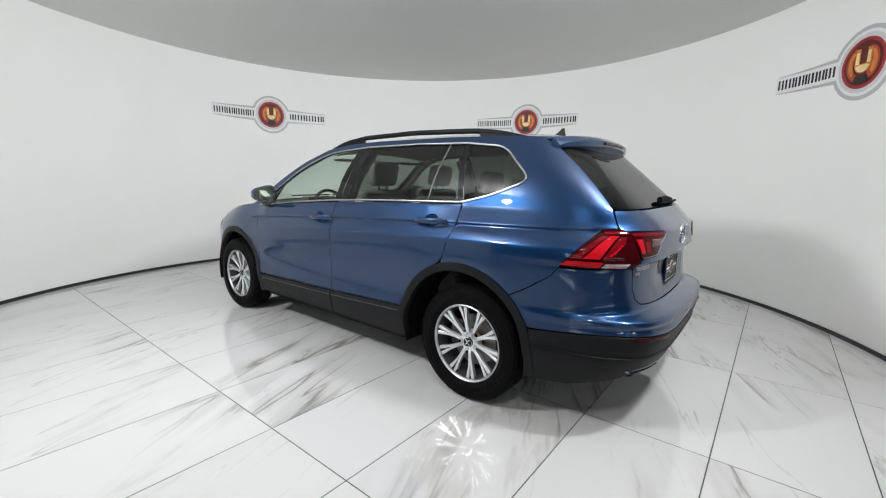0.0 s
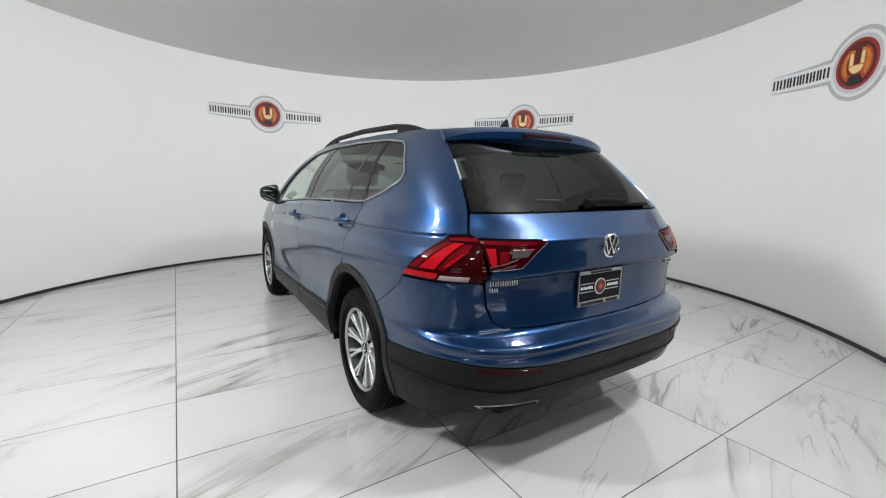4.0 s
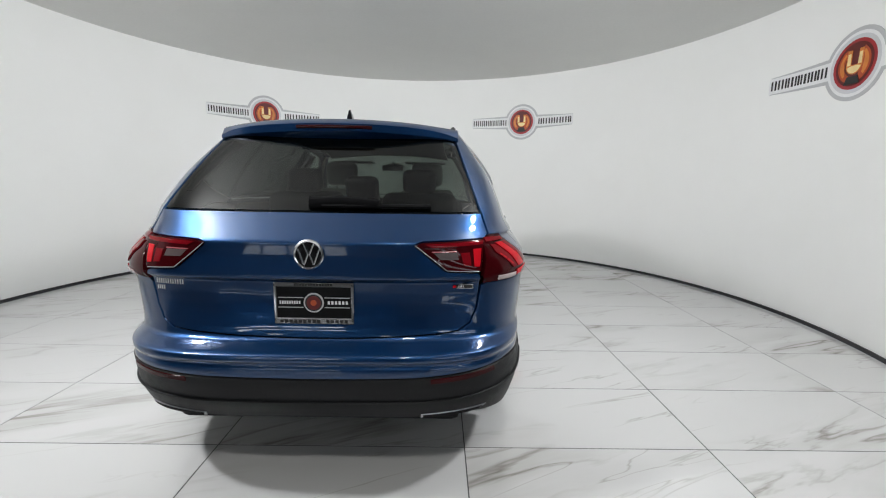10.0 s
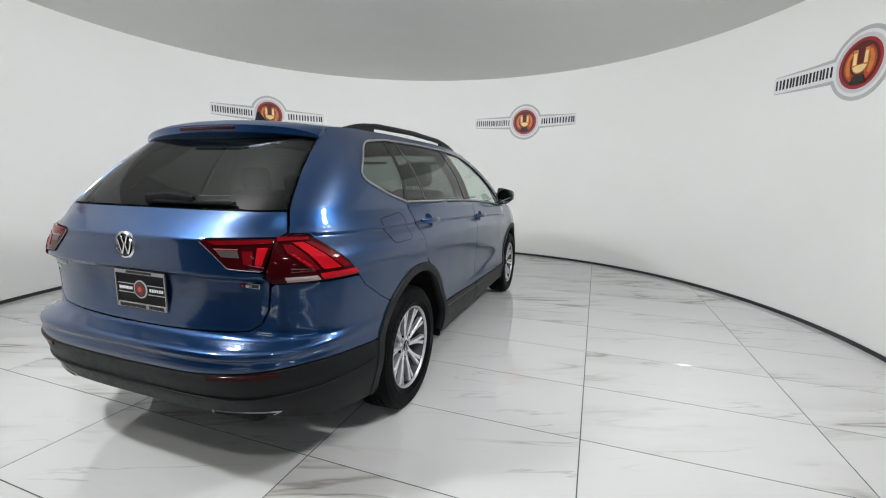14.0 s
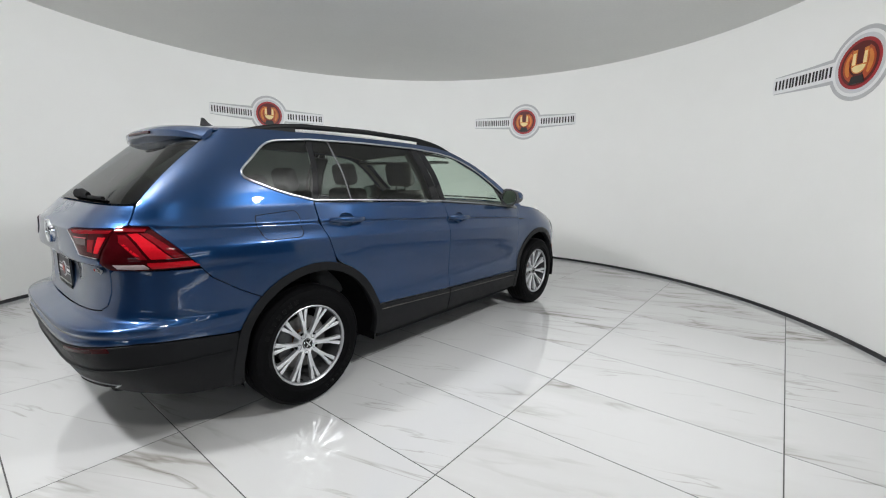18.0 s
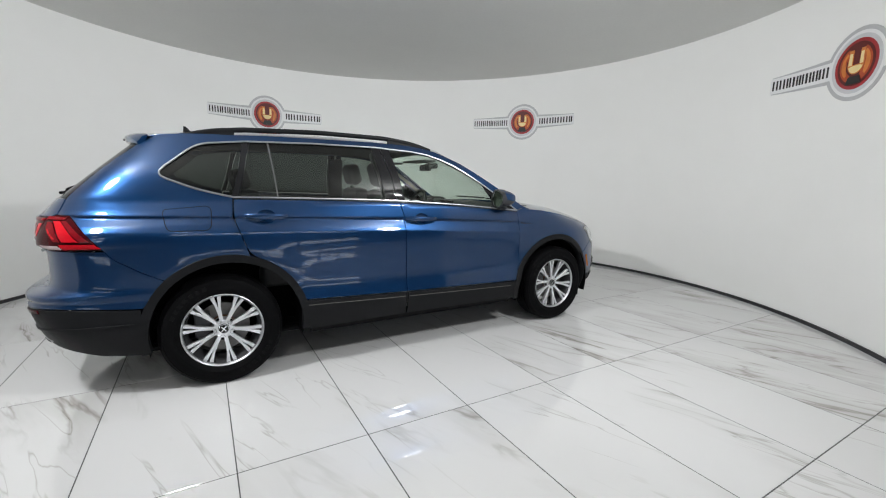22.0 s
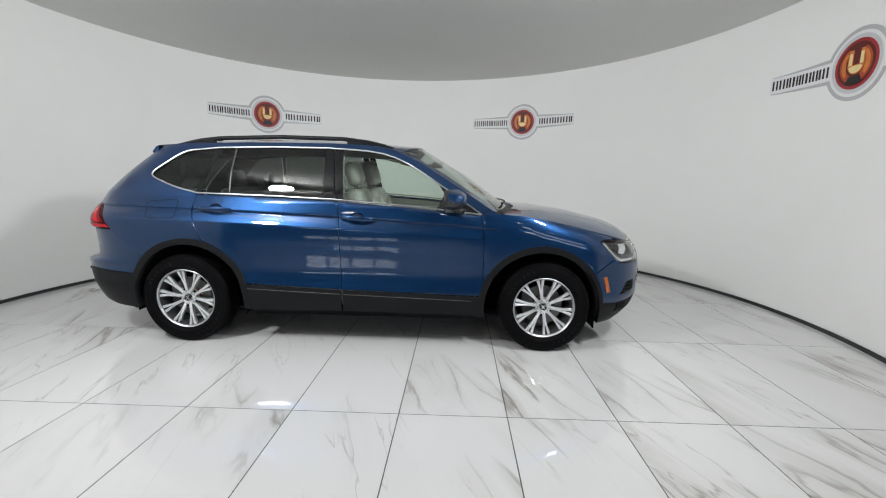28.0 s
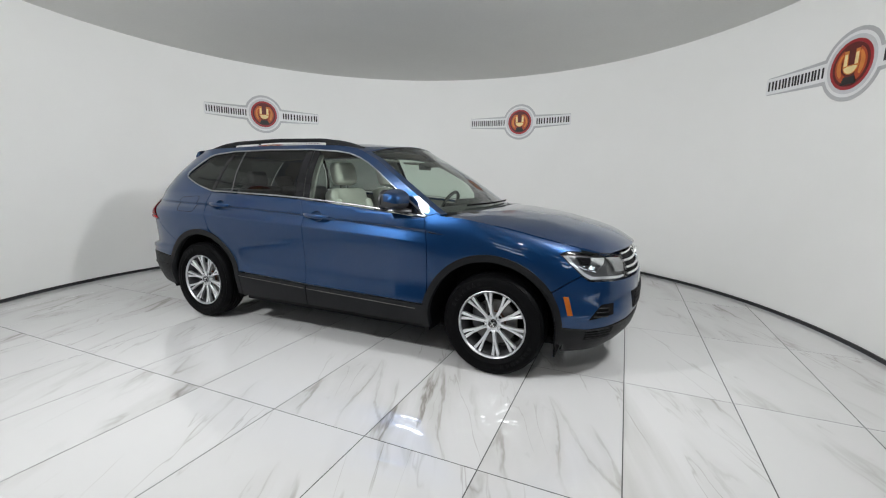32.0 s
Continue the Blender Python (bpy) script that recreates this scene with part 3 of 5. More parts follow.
roof_cz = curve([(0, 1.572), (0.15, 1.612), (0.35, 1.636), (0.6, 1.638), (0.85, 1.610), (1, 1.578)], 0.05)
roof_skin = blend_skin(lambda u: -1.72 + 1.98 * u, lambda u: (-1.79 + 2.18 * u, roof_cz(u)), 2.2)
glass_bow = curve([(0, 0), (0.5, 0.028), (1, 0)], 0.1)
shield_skin = blend_skin(lambda u: 0.265 + 0.745 * u, lambda u: (0.395 + 0.775 * u, 1.577 - 0.497 * u + glass_bow(u)), 2.3)
hood_cz = curve([(0, 1.095), (0.2, 1.092), (0.5, 1.050), (0.8, 0.972), (0.93, .914), (1, .845)], 0.04)
hood_skin = blend_skin(lambda u: 1.03 + 1.05 * u, lambda u: (1.19 + 1.055 * u, hood_cz(u)), 2.6)


MID_R, MID_F = XA - SCALE * math.pi / 2, XB + SCALE * math.pi / 2
CREASE_ROWS = (-.16, -.12, -.104, -.096, -.090, -.082, -.060, -.035, -.018, -.010, -.004, .001, .006, .014, .04)


def dense(poly, step):
    out = []
    for (x0, y0), (x1, y1) in zip(poly, poly[1:] + poly[:1]):
        k = max(1, int(math.hypot(x1 - x0, y1 - y0) / step + 0.5))
        out += [(x0 + (x1 - x0) * i / k, y0 + (y1 - y0) * i / k) for i in range(k)]
    return out


def inset(poly, d):
    area = sum(x0 * y1 - x1 * y0 for (x0, y0), (x1, y1) in zip(poly, poly[1:] + poly[:1]))
    if area < 0:
        poly = poly[::-1]
    out, n = [], len(poly)
    for i in range(n):
        p, q, r = Vector(poly[i - 1]), Vector(poly[i]), Vector(poly[(i + 1) % n])
        a, b = (q - p).normalized(), (r - q).normalized()
        na, nb = Vector((-a.y, a.x)), Vector((-b.y, b.x))
        m = na + nb
        m = m / max(m.length_squared / 2, 0.35)
        out.append((q.x + m.x * d, q.y + m.y * d))
    return out


def inside(px, py, poly):
    hit = np.zeros(px.shape, bool)
    for (x0, y0), (x1, y1) in zip(poly, poly[1:] + poly[:1]):
        if y0 == y1:
            continue
        cross = ((y0 > py) != (y1 > py)) & (px < (x1 - x0) * (py - y0) / (y1 - y0) + x0)
        hit ^= cross
    return hit


def near_edge(px, py, poly, d):
    near = np.zeros(px.shape, bool)
    for (x0, y0), (x1, y1) in zip(poly, poly[1:] + poly[:1]):
        dx, dy = x1 - x0, y1 - y0
        ll = dx * dx + dy * dy + 1e-12
        t = np.clip(((px - x0) * dx + (py - y0) * dy) / ll, 0, 1)
        near |= (px - x0 - t * dx) ** 2 + (py - y0 - t * dy) ** 2 < d * d
    return near


def drape(name, poly, fn, mat, parent, side=1, off=0.0, step=0.03, gap=0.0016, depth=0.016, label="", outward=(0, 0, 0), holes=(), both=False, levels=()):
    """A panel cut from a skin: an outline in the skin's two coordinates, filled finely, with turned-in edges."""
    if both:
        # close points down the middle line
        more = []
        for p, q in zip(poly, poly[1:] + poly[:1]):
            on_mid = abs(p[0] - q[0]) < 1e-6 and min(abs(p[0] - MID_R), abs(p[0] - MID_F)) < 1e-3
            k = int(abs(q[1] - p[1]) / 0.005) + 1 if on_mid else 1
            more += [(p[0] + (q[0] - p[0]) * i / k, p[1] + (q[1] - p[1]) * i / k) for i in range(k)]
        poly = more
    poly = inset(dense(poly, step), gap)
    (ax, ay), (bx, by) = np.min(poly, 0), np.max(poly, 0)
    gx, gy = np.meshgrid(np.arange(ax + step * 0.37, bx, step), np.arange(ay + step * 0.41, by, step))
    gx, gy = gx.ravel(), gy.ravel()
    ok = inside(gx, gy, poly)
    ok &= ~near_edge(gx, gy, poly, step * 0.45)
    for h in holes:
        ok &= ~inside(gx, gy, h)
        ok &= ~near_edge(gx, gy, h, step * 0.3)
    pts, rims = [], []
    for loop in (poly, *holes):
        k = len(pts)
        rims += [(k + i, k + (i + 1) % len(loop)) for i in range(len(loop))]
        pts += [Vector(p) for p in loop]
    rows = []
    if fn is skin:
        # rows of points along the flank's creases, so that they stay crisp
        ss = np.arange(ax + step * 0.6, bx, step)
        for d in CREASE_ROWS:
            zz = crease_z(skin(ss, np.full(ss.shape, 1.0), 1)[:, 0]) + d
            good = inside(ss, zz, poly) & ~near_edge(ss, zz, poly, 0.006) & (ss < 1.16)
            for h in holes:
                good &= ~inside(ss, zz, h) & ~near_edge(ss, zz, h, 0.006)
            if good.any():
                rows.append((ss, zz, good))
        for ss, zz, good in rows:
            ok &= np.abs(gy - np.interp(gx, ss, zz)) > 0.007
    for z in levels:
        ss = np.arange(ax + step * 0.5, bx, step)
        zz = np.full(ss.shape, z)
        good = inside(ss, zz, poly) & ~near_edge(ss, zz, poly, 0.004)
        if good.any():
            rows.append((ss, zz, good))
            ok &= np.abs(gy - z) > 0.006
    pts += [Vector(p) for p in zip(gx[ok], gy[ok])]
    for ss, zz, good in rows:
        pts += [Vector(p) for p in zip(ss[good], zz[good])]
    co, _, faces, *_ = delaunay_2d_cdt(pts, rims, [], 1, 1e-7)
    for h in holes:
        mid = np.array([[sum(co[i][k] for i in f) / len(f) for k in (0, 1)] for f in faces])
        gone = inside(mid[:, 0], mid[:, 1], h)
        faces = [f for f, g in zip(faces, gone) if not g]
    a, b = np.array([v.x for v in co]), np.array([v.y for v in co])
    P = fn(a, b, side)
    e = 0.0015
    ta, tb = fn(a + e, b, side) - fn(a - e, b, side), fn(a, b + e, side) - fn(a, b - e, side)
    N = np.cross(ta, tb)
    N /= np.maximum(np.linalg.norm(N, axis=1, keepdims=True), 1e-12)
    ref = P - np.array([0.0, 0.0, 0.75]) if outward == (0, 0, 0) else np.array(outward)
    if np.sum(N * ref) < 0:
        N = -N
    if both:
        mid = np.abs(P[:, 1]) < 0.004
        inner = np.where(a < 0, np.maximum(a, MID_R + 0.006), np.minimum(a, MID_F - 0.006))
        ta, tb = fn(inner + e, b, side) - fn(inner - e, b, side), fn(inner, b + e, side) - fn(inner, b - e, side)
        M0 = np.cross(ta, tb)
        M0[:, 1] = 0
        M0 /= np.maximum(np.linalg.norm(M0, axis=1, keepdims=True), 1e-12)
        N[mid] = M0[mid] * np.sign(np.sum(M0 * P * np.array([1.0, 0, 0]), axis=1))[mid][:, None]
        P[mid, 1] = 0
    P = P + off * N
    tris = [tuple(f) for f in faces]
    f0 = np.array([np.cross(P[f[1]] - P[f[0]], P[f[2]] - P[f[0]]) @ N[f[0]] for f in tris[:40]])
    if np.median(f0) < 0:
        tris = [f[::-1] for f in tris]
    edges = {}
    for f in tris:
        for i in range(len(f)):
            k = (f[i], f[(i + 1) % len(f)])
            edges[k] = 1
    rim = [k for k in edges if (k[1], k[0]) not in edges]
    if both:
        rim = [k for k in rim if max(abs(P[k[0], 1]), abs(P[k[1], 1])) > 0.004]
    verts, normals = list(P), []
    for f in tris:
        normals += [tuple(N[i]) for i in f]
    quads = []
    top, low = {}, {}
    for i, j in rim:
        for k in (i, j):
            if k not in low:
                low[k] = len(verts)
                verts.append(P[k] - depth * N[k])
        quads.append((j, i, low[i], low[j]))
    for q in quads:
        m = np.cross(verts[q[1]] - verts[q[0]], verts[q[2]] - verts[q[1]])
        m = m / max(np.linalg.norm(m), 1e-9)
        for k, i in enumerate(q):
            mm = m + (0.8 * N[i] if k < 2 else 0)
            normals.append(tuple(mm / np.linalg.norm(mm)))
    polys = tris + quads
    if both:
        k, flip = len(verts), np.array([1.0, -1.0, 1.0])
        loops = iter(normals)
        per_face = [[next(loops) for _ in f] for f in polys]
        verts = verts + [np.array(v) * flip for v in verts]
        normals = normals + [(n[0], -n[1], n[2]) for f in per_face for n in f[::-1]]
        polys = polys + [tuple(i + k for i in f[::-1]) for f in polys]
    return put_mesh(name, verts, polys, mat, parent, True, label, normals)


def sx(points):
    return [(s_of_x(x, z), z) for x, z in points]


def sy(points, end=-1):
    return [(s_of_y(y, z, end), z) for y, z in points]




def fine(points, step=0.03):
    """More points on an open line, so that it keeps straight in side or rear view."""
    out = []
    for (x0, y0), (x1, y1) in zip(points, points[1:]):
        k = max(1, int(math.hypot(x1 - x0, y1 - y0) / step + 0.5))
        out += [(x0 + (x1 - x0) * i / k, y0 + (y1 - y0) * i / k) for i in range(k)]
    return out + [points[-1]]


def rounded(points, r, closed=False, n=4):
    """Cut an open line's corners by arcs."""
    out = [points[0]]
    for p, q, w in zip(points, points[1:], points[2:]):
        p, q, w = Vector(p), Vector(q), Vector(w)
        d = min(r, (p - q).length * 0.45, (w - q).length * 0.45)
        a, b = q + (p - q).normalized() * d, q + (w - q).normalized() * d
        for i in range(n + 1):
            t = i / n
            out.append(tuple(a * (1 - t) ** 2 + q * 2 * t * (1 - t) + b * t * t))
    return out + [points[-1]]


def arch(c, r, a0, a1, n=24, squash=1.0):
    return [(c[0] + r * math.cos(a), c[1] + r * squash * math.sin(a)) for a in arc(a0, a1, n)]


# lines that the panels share, as seen from the side
BELT = [(.900, 1.052), (.62, 1.080), (.337, 1.106), (-.202, 1.143), (-.60, 1.157), (-.966, 1.166), (-1.290, 1.172)]
QUARTER = rounded([(-1.290, 1.172), (-1.48, 1.218), (-1.700, 1.306), (-1.47, 1.498), (-1.19, 1.528)], 0.07)
TOPLINE = [(-1.19, 1.528), (-.76, 1.538), (-.30, 1.534), (.0, 1.514), (.13, 1.494), (.234, 1.462), (.34, 1.416), (.454, 1.350), (.676, 1.206), (.900, 1.052)]
DLO = BELT + QUARTER[1:] + TOPLINE[1:-1]
CLAD_TOP = [(-.905, .490), (-.149, .461), (.924, .437)]
ARCH_OUT, ARCH_IN = 0.478, 0.433
TAIL_TOP, TAIL_TIP = (-2.095, 1.074), (-1.950, .893)


HANDLES = {True: (-1.235, -.990, 1.061, 1.054), False: (-.150, .095, 1.016, 1.005)}


def handle_hole(rear, k=1.0):
    """The round finger cup behind a door handle."""
    x0, x1, z0, z1 = HANDLES[rear]
    return [((x0 + x1) / 2 + k * .056 * math.cos(a), (z0 + z1) / 2 - .003 + k * .041 * math.sin(a)) for a in arc(0, 345, 23)]


def car_body(car):
    for side in (1, -1):
        # doors
        lo = [p for p in arch(ARCH_R, ARCH_OUT, 58, 17)]
        rear_door = fine([(-.196, 1.131), (-.170, 1.03), (-.159, .82), (-.150, .461)]) + fine([(-.150, .461), (-.895, .490)])[1:] + lo[::-1][:] + \
            rounded([(-1.105, .765), (-1.222, .820), (-1.262, .94), (-1.300, 1.05), (-1.290, 1.160)], 0.06)
        rear_door = rear_door + [(x, z - .012) for x, z in fine(BELT, .06) if -1.25 < x < -.21][::-1]
        d1 = drape("door", sx(rear_door), skin, "paint", car, side, holes=[handle_hole(True)])
        front_door = [(x, z - .012) for x, z in fine(BELT, .06) if x > -.17] + [(-.192, 1.130), (-.168, 1.03), (-.157, .82), (-.148, .461)] + fine([(-.148, .461), (.915, .437)])[1:] + \
            [(.922, .541), (.925, .843), (.905, .98), (.898, 1.036)]
        d2 = drape("door", front_door, skin, "paint", car, side, holes=[handle_hole(False)])
        # lower door cladding and sill
        clad = fine([(-.152, .455), (-.905, .484)]) + [(-.878, .44), (-.872, .30)] + fine([(-.872, .275), (-.156, .285)])
        drape("door_cladding", clad, skin, "clad", d1, side, off=.006, label="black plastic door cladding")
        clad = fine([(-.142, .455), (.916, .431)]) + [(.905, .35), (.895, .275)] + fine([(.895, .275), (-.146, .285)])
        drape("door_cladding", clad, skin, "clad", d2, side, off=.006, label="black plastic door cladding")
        for d, x0, x1, z0, z1 in ((d1, -.898, -.160, .452, .425), (d2, -.136, .84, .424, .397)):
            pts = [at_skin(x0 + (x1 - x0) * t, z0 + (z1 - z0) * t, side, .0065) for t in np.linspace(0, 1, 15)]
            part("cladding_line", sweep(pts, .004, .005, sides=6), "clad_line", d)
        sill = fine([(-.86, .270), (.88, .270)]) + fine([(.88, .225), (-.86, .225)])
        drape("sill", sill, skin, "dark", car, side, off=-.03)
        # front wing
        a_low = [p for p in arch(ARCH_F, ARCH_OUT, 36, 158)]
        wing = [(.9235, .60), (.9265, .843), (.9070, .98), (.899, 1.046), (.97, 1.070), (1.02, 1.058)] + [(x, float(edge_z(x)) - .004) for x in np.arange(1.06, 1.92, .05)] + \
            [(1.925, .868), (1.845, .871), (1.802, .854), (1.86, .80), (1.938, .724)] + fine([(1.938, .724), (1.88, .690), (1.775, .615)])[1:] + a_low
        drape("wing", sx(wing), skin, "paint", car, side)
        # rear quarter with roof rail and window surround
        gate = sy(fine([(.697, 1.078), (.672, 1.165), (.625, 1.31), (.575, 1.465), (.562, 1.500), (.56, 1.535)]))
        top = [(x, float(edge_z(x))) for x in np.arange(-1.72, 1.0, .04)]
        q = [(-1.296, 1.164), (-1.303, 1.05), (-1.2645, .938), (-1.2245, .818), (-1.108, .767)]
        body = q + arch(ARCH_R, ARCH_OUT, 62, 133) + fine([(-1.68, .70), (-1.78, .755), (-1.90, .835), (-1.938, .882)])[1:] + fine([(TAIL_TIP[0] + .003, TAIL_TIP[1]), TAIL_TOP])
        frame_line = sx(body) + gate + sx(top) + sx([(.985, 1.074), (.908, 1.056)]) + sx(TOPLINE[::-1][1:] + QUARTER[::-1][1:]) + [(-1.294, 1.172)]
        drape("quarter_panel", frame_line, skin, "paint", car, side, gap=.0015, step=.028)
        # arch cladding
        for c, a0, a1 in ((ARCH_R, -8, 191), (ARCH_F, -10, 190)):
            ring = arch(c, ARCH_OUT + .002, a0, a1, 46) + arch(c, ARCH_IN, a1, a0, 46)
            drape("arch_cladding", sx(ring), skin, "clad", car, side, off=.009, step=.022, gap=0, depth=.05, label="black plastic wheel arch cladding")
        # side windows
        def pane(name, pts, mat, label, off=-.006):
            return drape(name, sx(pts), skin, mat, car, side, off=off, step=.04, gap=.001, depth=.004, label=label)

        def between(x_lo0, x_hi0, x_lo1, x_hi1):
            """The window band from a leaning line to another: x at the belt and at the top of each."""
            low = [p for p in fine(BELT[::-1]) if x_lo0 < p[0] < x_lo1]
            high = [p for p in fine(TOPLINE) if x_hi0 < p[0] < x_hi1]
            zb = lambda x: np.interp(x, [p[0] for p in BELT[::-1]], [p[1] for p in BELT[::-1]])
            zt = lambda x: np.interp(x, [p[0] for p in TOPLINE], [p[1] for p in TOPLINE])
            return [(x_lo0, float(zb(x_lo0)))] + low + [(x_lo1, float(zb(x_lo1))), (x_hi1, float(zt(x_hi1)))] + high[::-1] + [(x_hi0, float(zt(x_hi0)))]

        pane("quarter_window", QUARTER + [(-1.215, 1.526), (-1.305, 1.172)], "privacy", "dark tinted quarter window")
        pane("pillar_trim", between(-1.302, -1.212, -1.262, -1.165), "gloss_black", "glossy black pillar trim", -.003)
        w = pane("rear_door_window", between(-1.260, -1.163, -.295, -.330), "privacy", "dark tinted rear door window")
        pane("window_divider", between(-1.036, -1.060, -1.024, -1.048), "divider", "thin dark window divider", -.003)
        pane("pillar_trim", between(-.293, -.328, -.205, -.258), "gloss_black", "glossy black centre pillar trim", -.003)
        pane("pillar_trim", between(-.199, -.252, -.138, -.185), "gloss_black", "glossy black door frame", -.003)
        pane("front_door_window", between(-.136, -.183, .700, .570), "glass", "clear front door window")
        pane("mirror_base", between(.702, .572, .885, .870), "gloss_black", "black mirror triangle", -.003)
        # bright window surround
        for line, r in ((BELT, .013), (QUARTER, .012), (TOPLINE, .011)):
            pts3 = [tuple(skin(np.array([s_of_x(x, z)]), np.array([z]), side)[0] + np.array([0, side * (.007 if line is BELT else .004), 0])) for x, z in fine(line, .025)]
            part("window_trim", sweep(pts3, .010, .012, sides=8), "trim", car, "satin chrome window trim", smooth=True)
        # rear bumper corner, up to the tail lamp
        rear_seam = fine([(-1.9395, .8815), (-1.9012, .8335), (-1.7812, .7532), (-1.6815, .6985)])
        corner = sx(rear_seam + arch(ARCH_R, ARCH_OUT, 136, 154, 6) + [(-1.79, .548)])
        low_line = sx(fine([(-1.80, .545), (-2.0, .560)]))[1:] + sy(fine([(.80, .570), (.62, .557), (.40, .544), (.0, .538)]))
        up_line = sy(fine([(.0, .664), (.17, .6655), (.33, .671), (.50, .680), (.577, .689), (.625, .718), (.651, .779), (.663, .872)])) + sy(fine([(.68, .884), (.80, .884)]))
        if side == 1:
            drape("rear_bumper", corner + low_line + up_line, skin, "paint", car, side, gap=.001, both=True, levels=(.575, .582, .587, .592, .597, .602, .607, .613, .625, .632, .640, .652, .664))
        black = sx([(-1.80, .539)] + fine([(-1.80, .539), (-2.0, .554)])[1:]) + sy(fine([(.80, .564), (.62, .551), (.40, .538), (.0, .532)])) + \
            sy(fine([(.0, .350), (.42, .351), (.60, .354)])) + sx(fine([(-2.19, .322), (-2.0, .275), (-1.80, .262)]))
        if side == 1:
            drape("lower_bumper", black, skin, "clad", car, side, off=.004, gap=.001, label="black plastic lower bumper", both=True)
        # tail lamps: outer half on the quarter, inner half on the tailgate
        outer = sx(fine([TAIL_TOP, TAIL_TIP])) + sy(fine([(.80, .889), (.668, .886)])) + sy(fine([(.666, .92), (.678, 1.060), (.70, 1.075)]))
        lamp = drape("tail_lamp", outer, skin, "red_dark", car, side, off=.004, step=.02, gap=.001, depth=.03, label="red wrap-around tail lamp")
        seam, st, sb = s_of_y(.712, 1.0), s_of_x(-2.098, 1.052), s_of_x(-1.988, .935)
        mid = sb - .125
        for seg, mat in (([(seam, 1.047), (st - .010, 1.047), (st - .004, 1.064), (seam, 1.064)], "red"),
                         ([(st - .034, 1.040), (sb - .048, .938), (sb - .112, .938), (st - .072, 1.040)], "red_bright"),
                         ([(st - .002, 1.040), (sb - .006, .938), (sb - .040, .938), (st - .028, 1.040)], "red"),
                         ([(st - .080, 1.034), (sb - .124, .938), (sb - .150, .938), (seam + .010, 1.004), (seam + .010, 1.034)], "red"),
                         ([(seam + .016, 1.000), (seam + .028, 1.000), (mid - .022, .952), (mid - .034, .952)], "red_bright"),
                         ([(seam - .006, .917), (mid - .010, .917), (mid - .004, .904), (seam - .006, .904)], "lens_clear"),
                         ([(mid, .924), (sb + .010, .924), (sb + .026, .904), (mid + .006, .904)], "red_bright")):
            drape("lens_segment", seg, skin, mat, lamp, side, off=.0095, step=.012, gap=.0, depth=.005)

        # front bumper, lamps
        bum = sx(fine([(1.988, .686), (1.942, .718), (1.88, .684), (1.775, .609)])) + sx([(1.80, .50), (1.815, .392)]) + sx(fine([(1.83, .390), (1.983, .376)])) + sy(fine([(.70, .386), (.612, .408), (.412, .446), (.0, .450)]), 1) + \
            sy(fine([(.0, .690), (.55, .690)]), 1) + sy(fine([(.60, .686), (.68, .684)]), 1)
        if side == 1:
            drape("front_bumper", bum, skin, "paint", car, side, gap=.001, both=True)
        low = sx(fine([(1.82, .386), (1.983, .371)])) + sy(fine([(.70, .381), (.612, .403), (.412, .441), (.0, .445)]), 1) + sy(fine([(.0, .20), (.55, .20)]), 1) + sx(fine([(1.98, .20), (1.83, .205)]))
        if side == 1:
            drape("front_skirt", low, skin, "clad", car, side, off=.003, gap=.001, label="black plastic front skirt", both=True)
        hl = sx([(1.806, .853), (1.862, .80), (1.942, .726), (1.992, .692)]) + sy(fine([(.638, .691), (.552, .700)]), 1) + sy(fine([(.53, .80), (.51, .832)]), 1) + sx([(2.05, .852), (1.93, .863), (1.847, .868)])
        front_lamp(car, hl, side)
        drape("marker_lamp", sx([(1.838, .590), (1.872, .590), (1.905, .470), (1.872, .468)]), skin, "amber", car, side, off=.006, step=.02, label="amber side marker")

    # tailgate
    half = fine([(0, .667), (.17, .6685), (.33, .674), (.50, .683), (.575, .692), (.622, .720), (.648, .780), (.660, .873)]) + rounded([(.659, .873), (.663, .932), (.522, .941), (.396, 1.046), (.425, 1.060), (.680, 1.066)], .02)[1:] + \
        fine([(.694, 1.080), (.668, 1.160)])
    gate = half + fine([(.668, 1.160), (-.668, 1.160)])[1:-1] + [(-y, z) for y, z in half[::-1]]
    tg = drape("tailgate", gate[:-1], rear_skin, "paint", car, 1, step=.022, outward=(-1, 0, 0), levels=(.676, .684, .692, .700, .712, .884, .890, .896, .902, .907, .913, .925, 1.040, 1.048, 1.053, 1.058, 1.064, 1.075, 1.10))
    pane = fine([(-.666, 1.166), (.666, 1.166)]) + fine([(.666, 1.166), (.620, 1.31), (.570, 1.466), (.556, 1.515)])[1:] + fine([(.556, 1.515), (-.556, 1.515)])[1:] + fine([(-.556, 1.515), (-.570, 1.466), (-.620, 1.31), (-.666, 1.166)])[1:-1]
    drape("rear_window", pane, rear_skin, "rear_glass", tg, 1, off=-.004, step=.04, gap=.003, depth=.005, label="dark tinted rear window", outward=(-1, 0, 0))
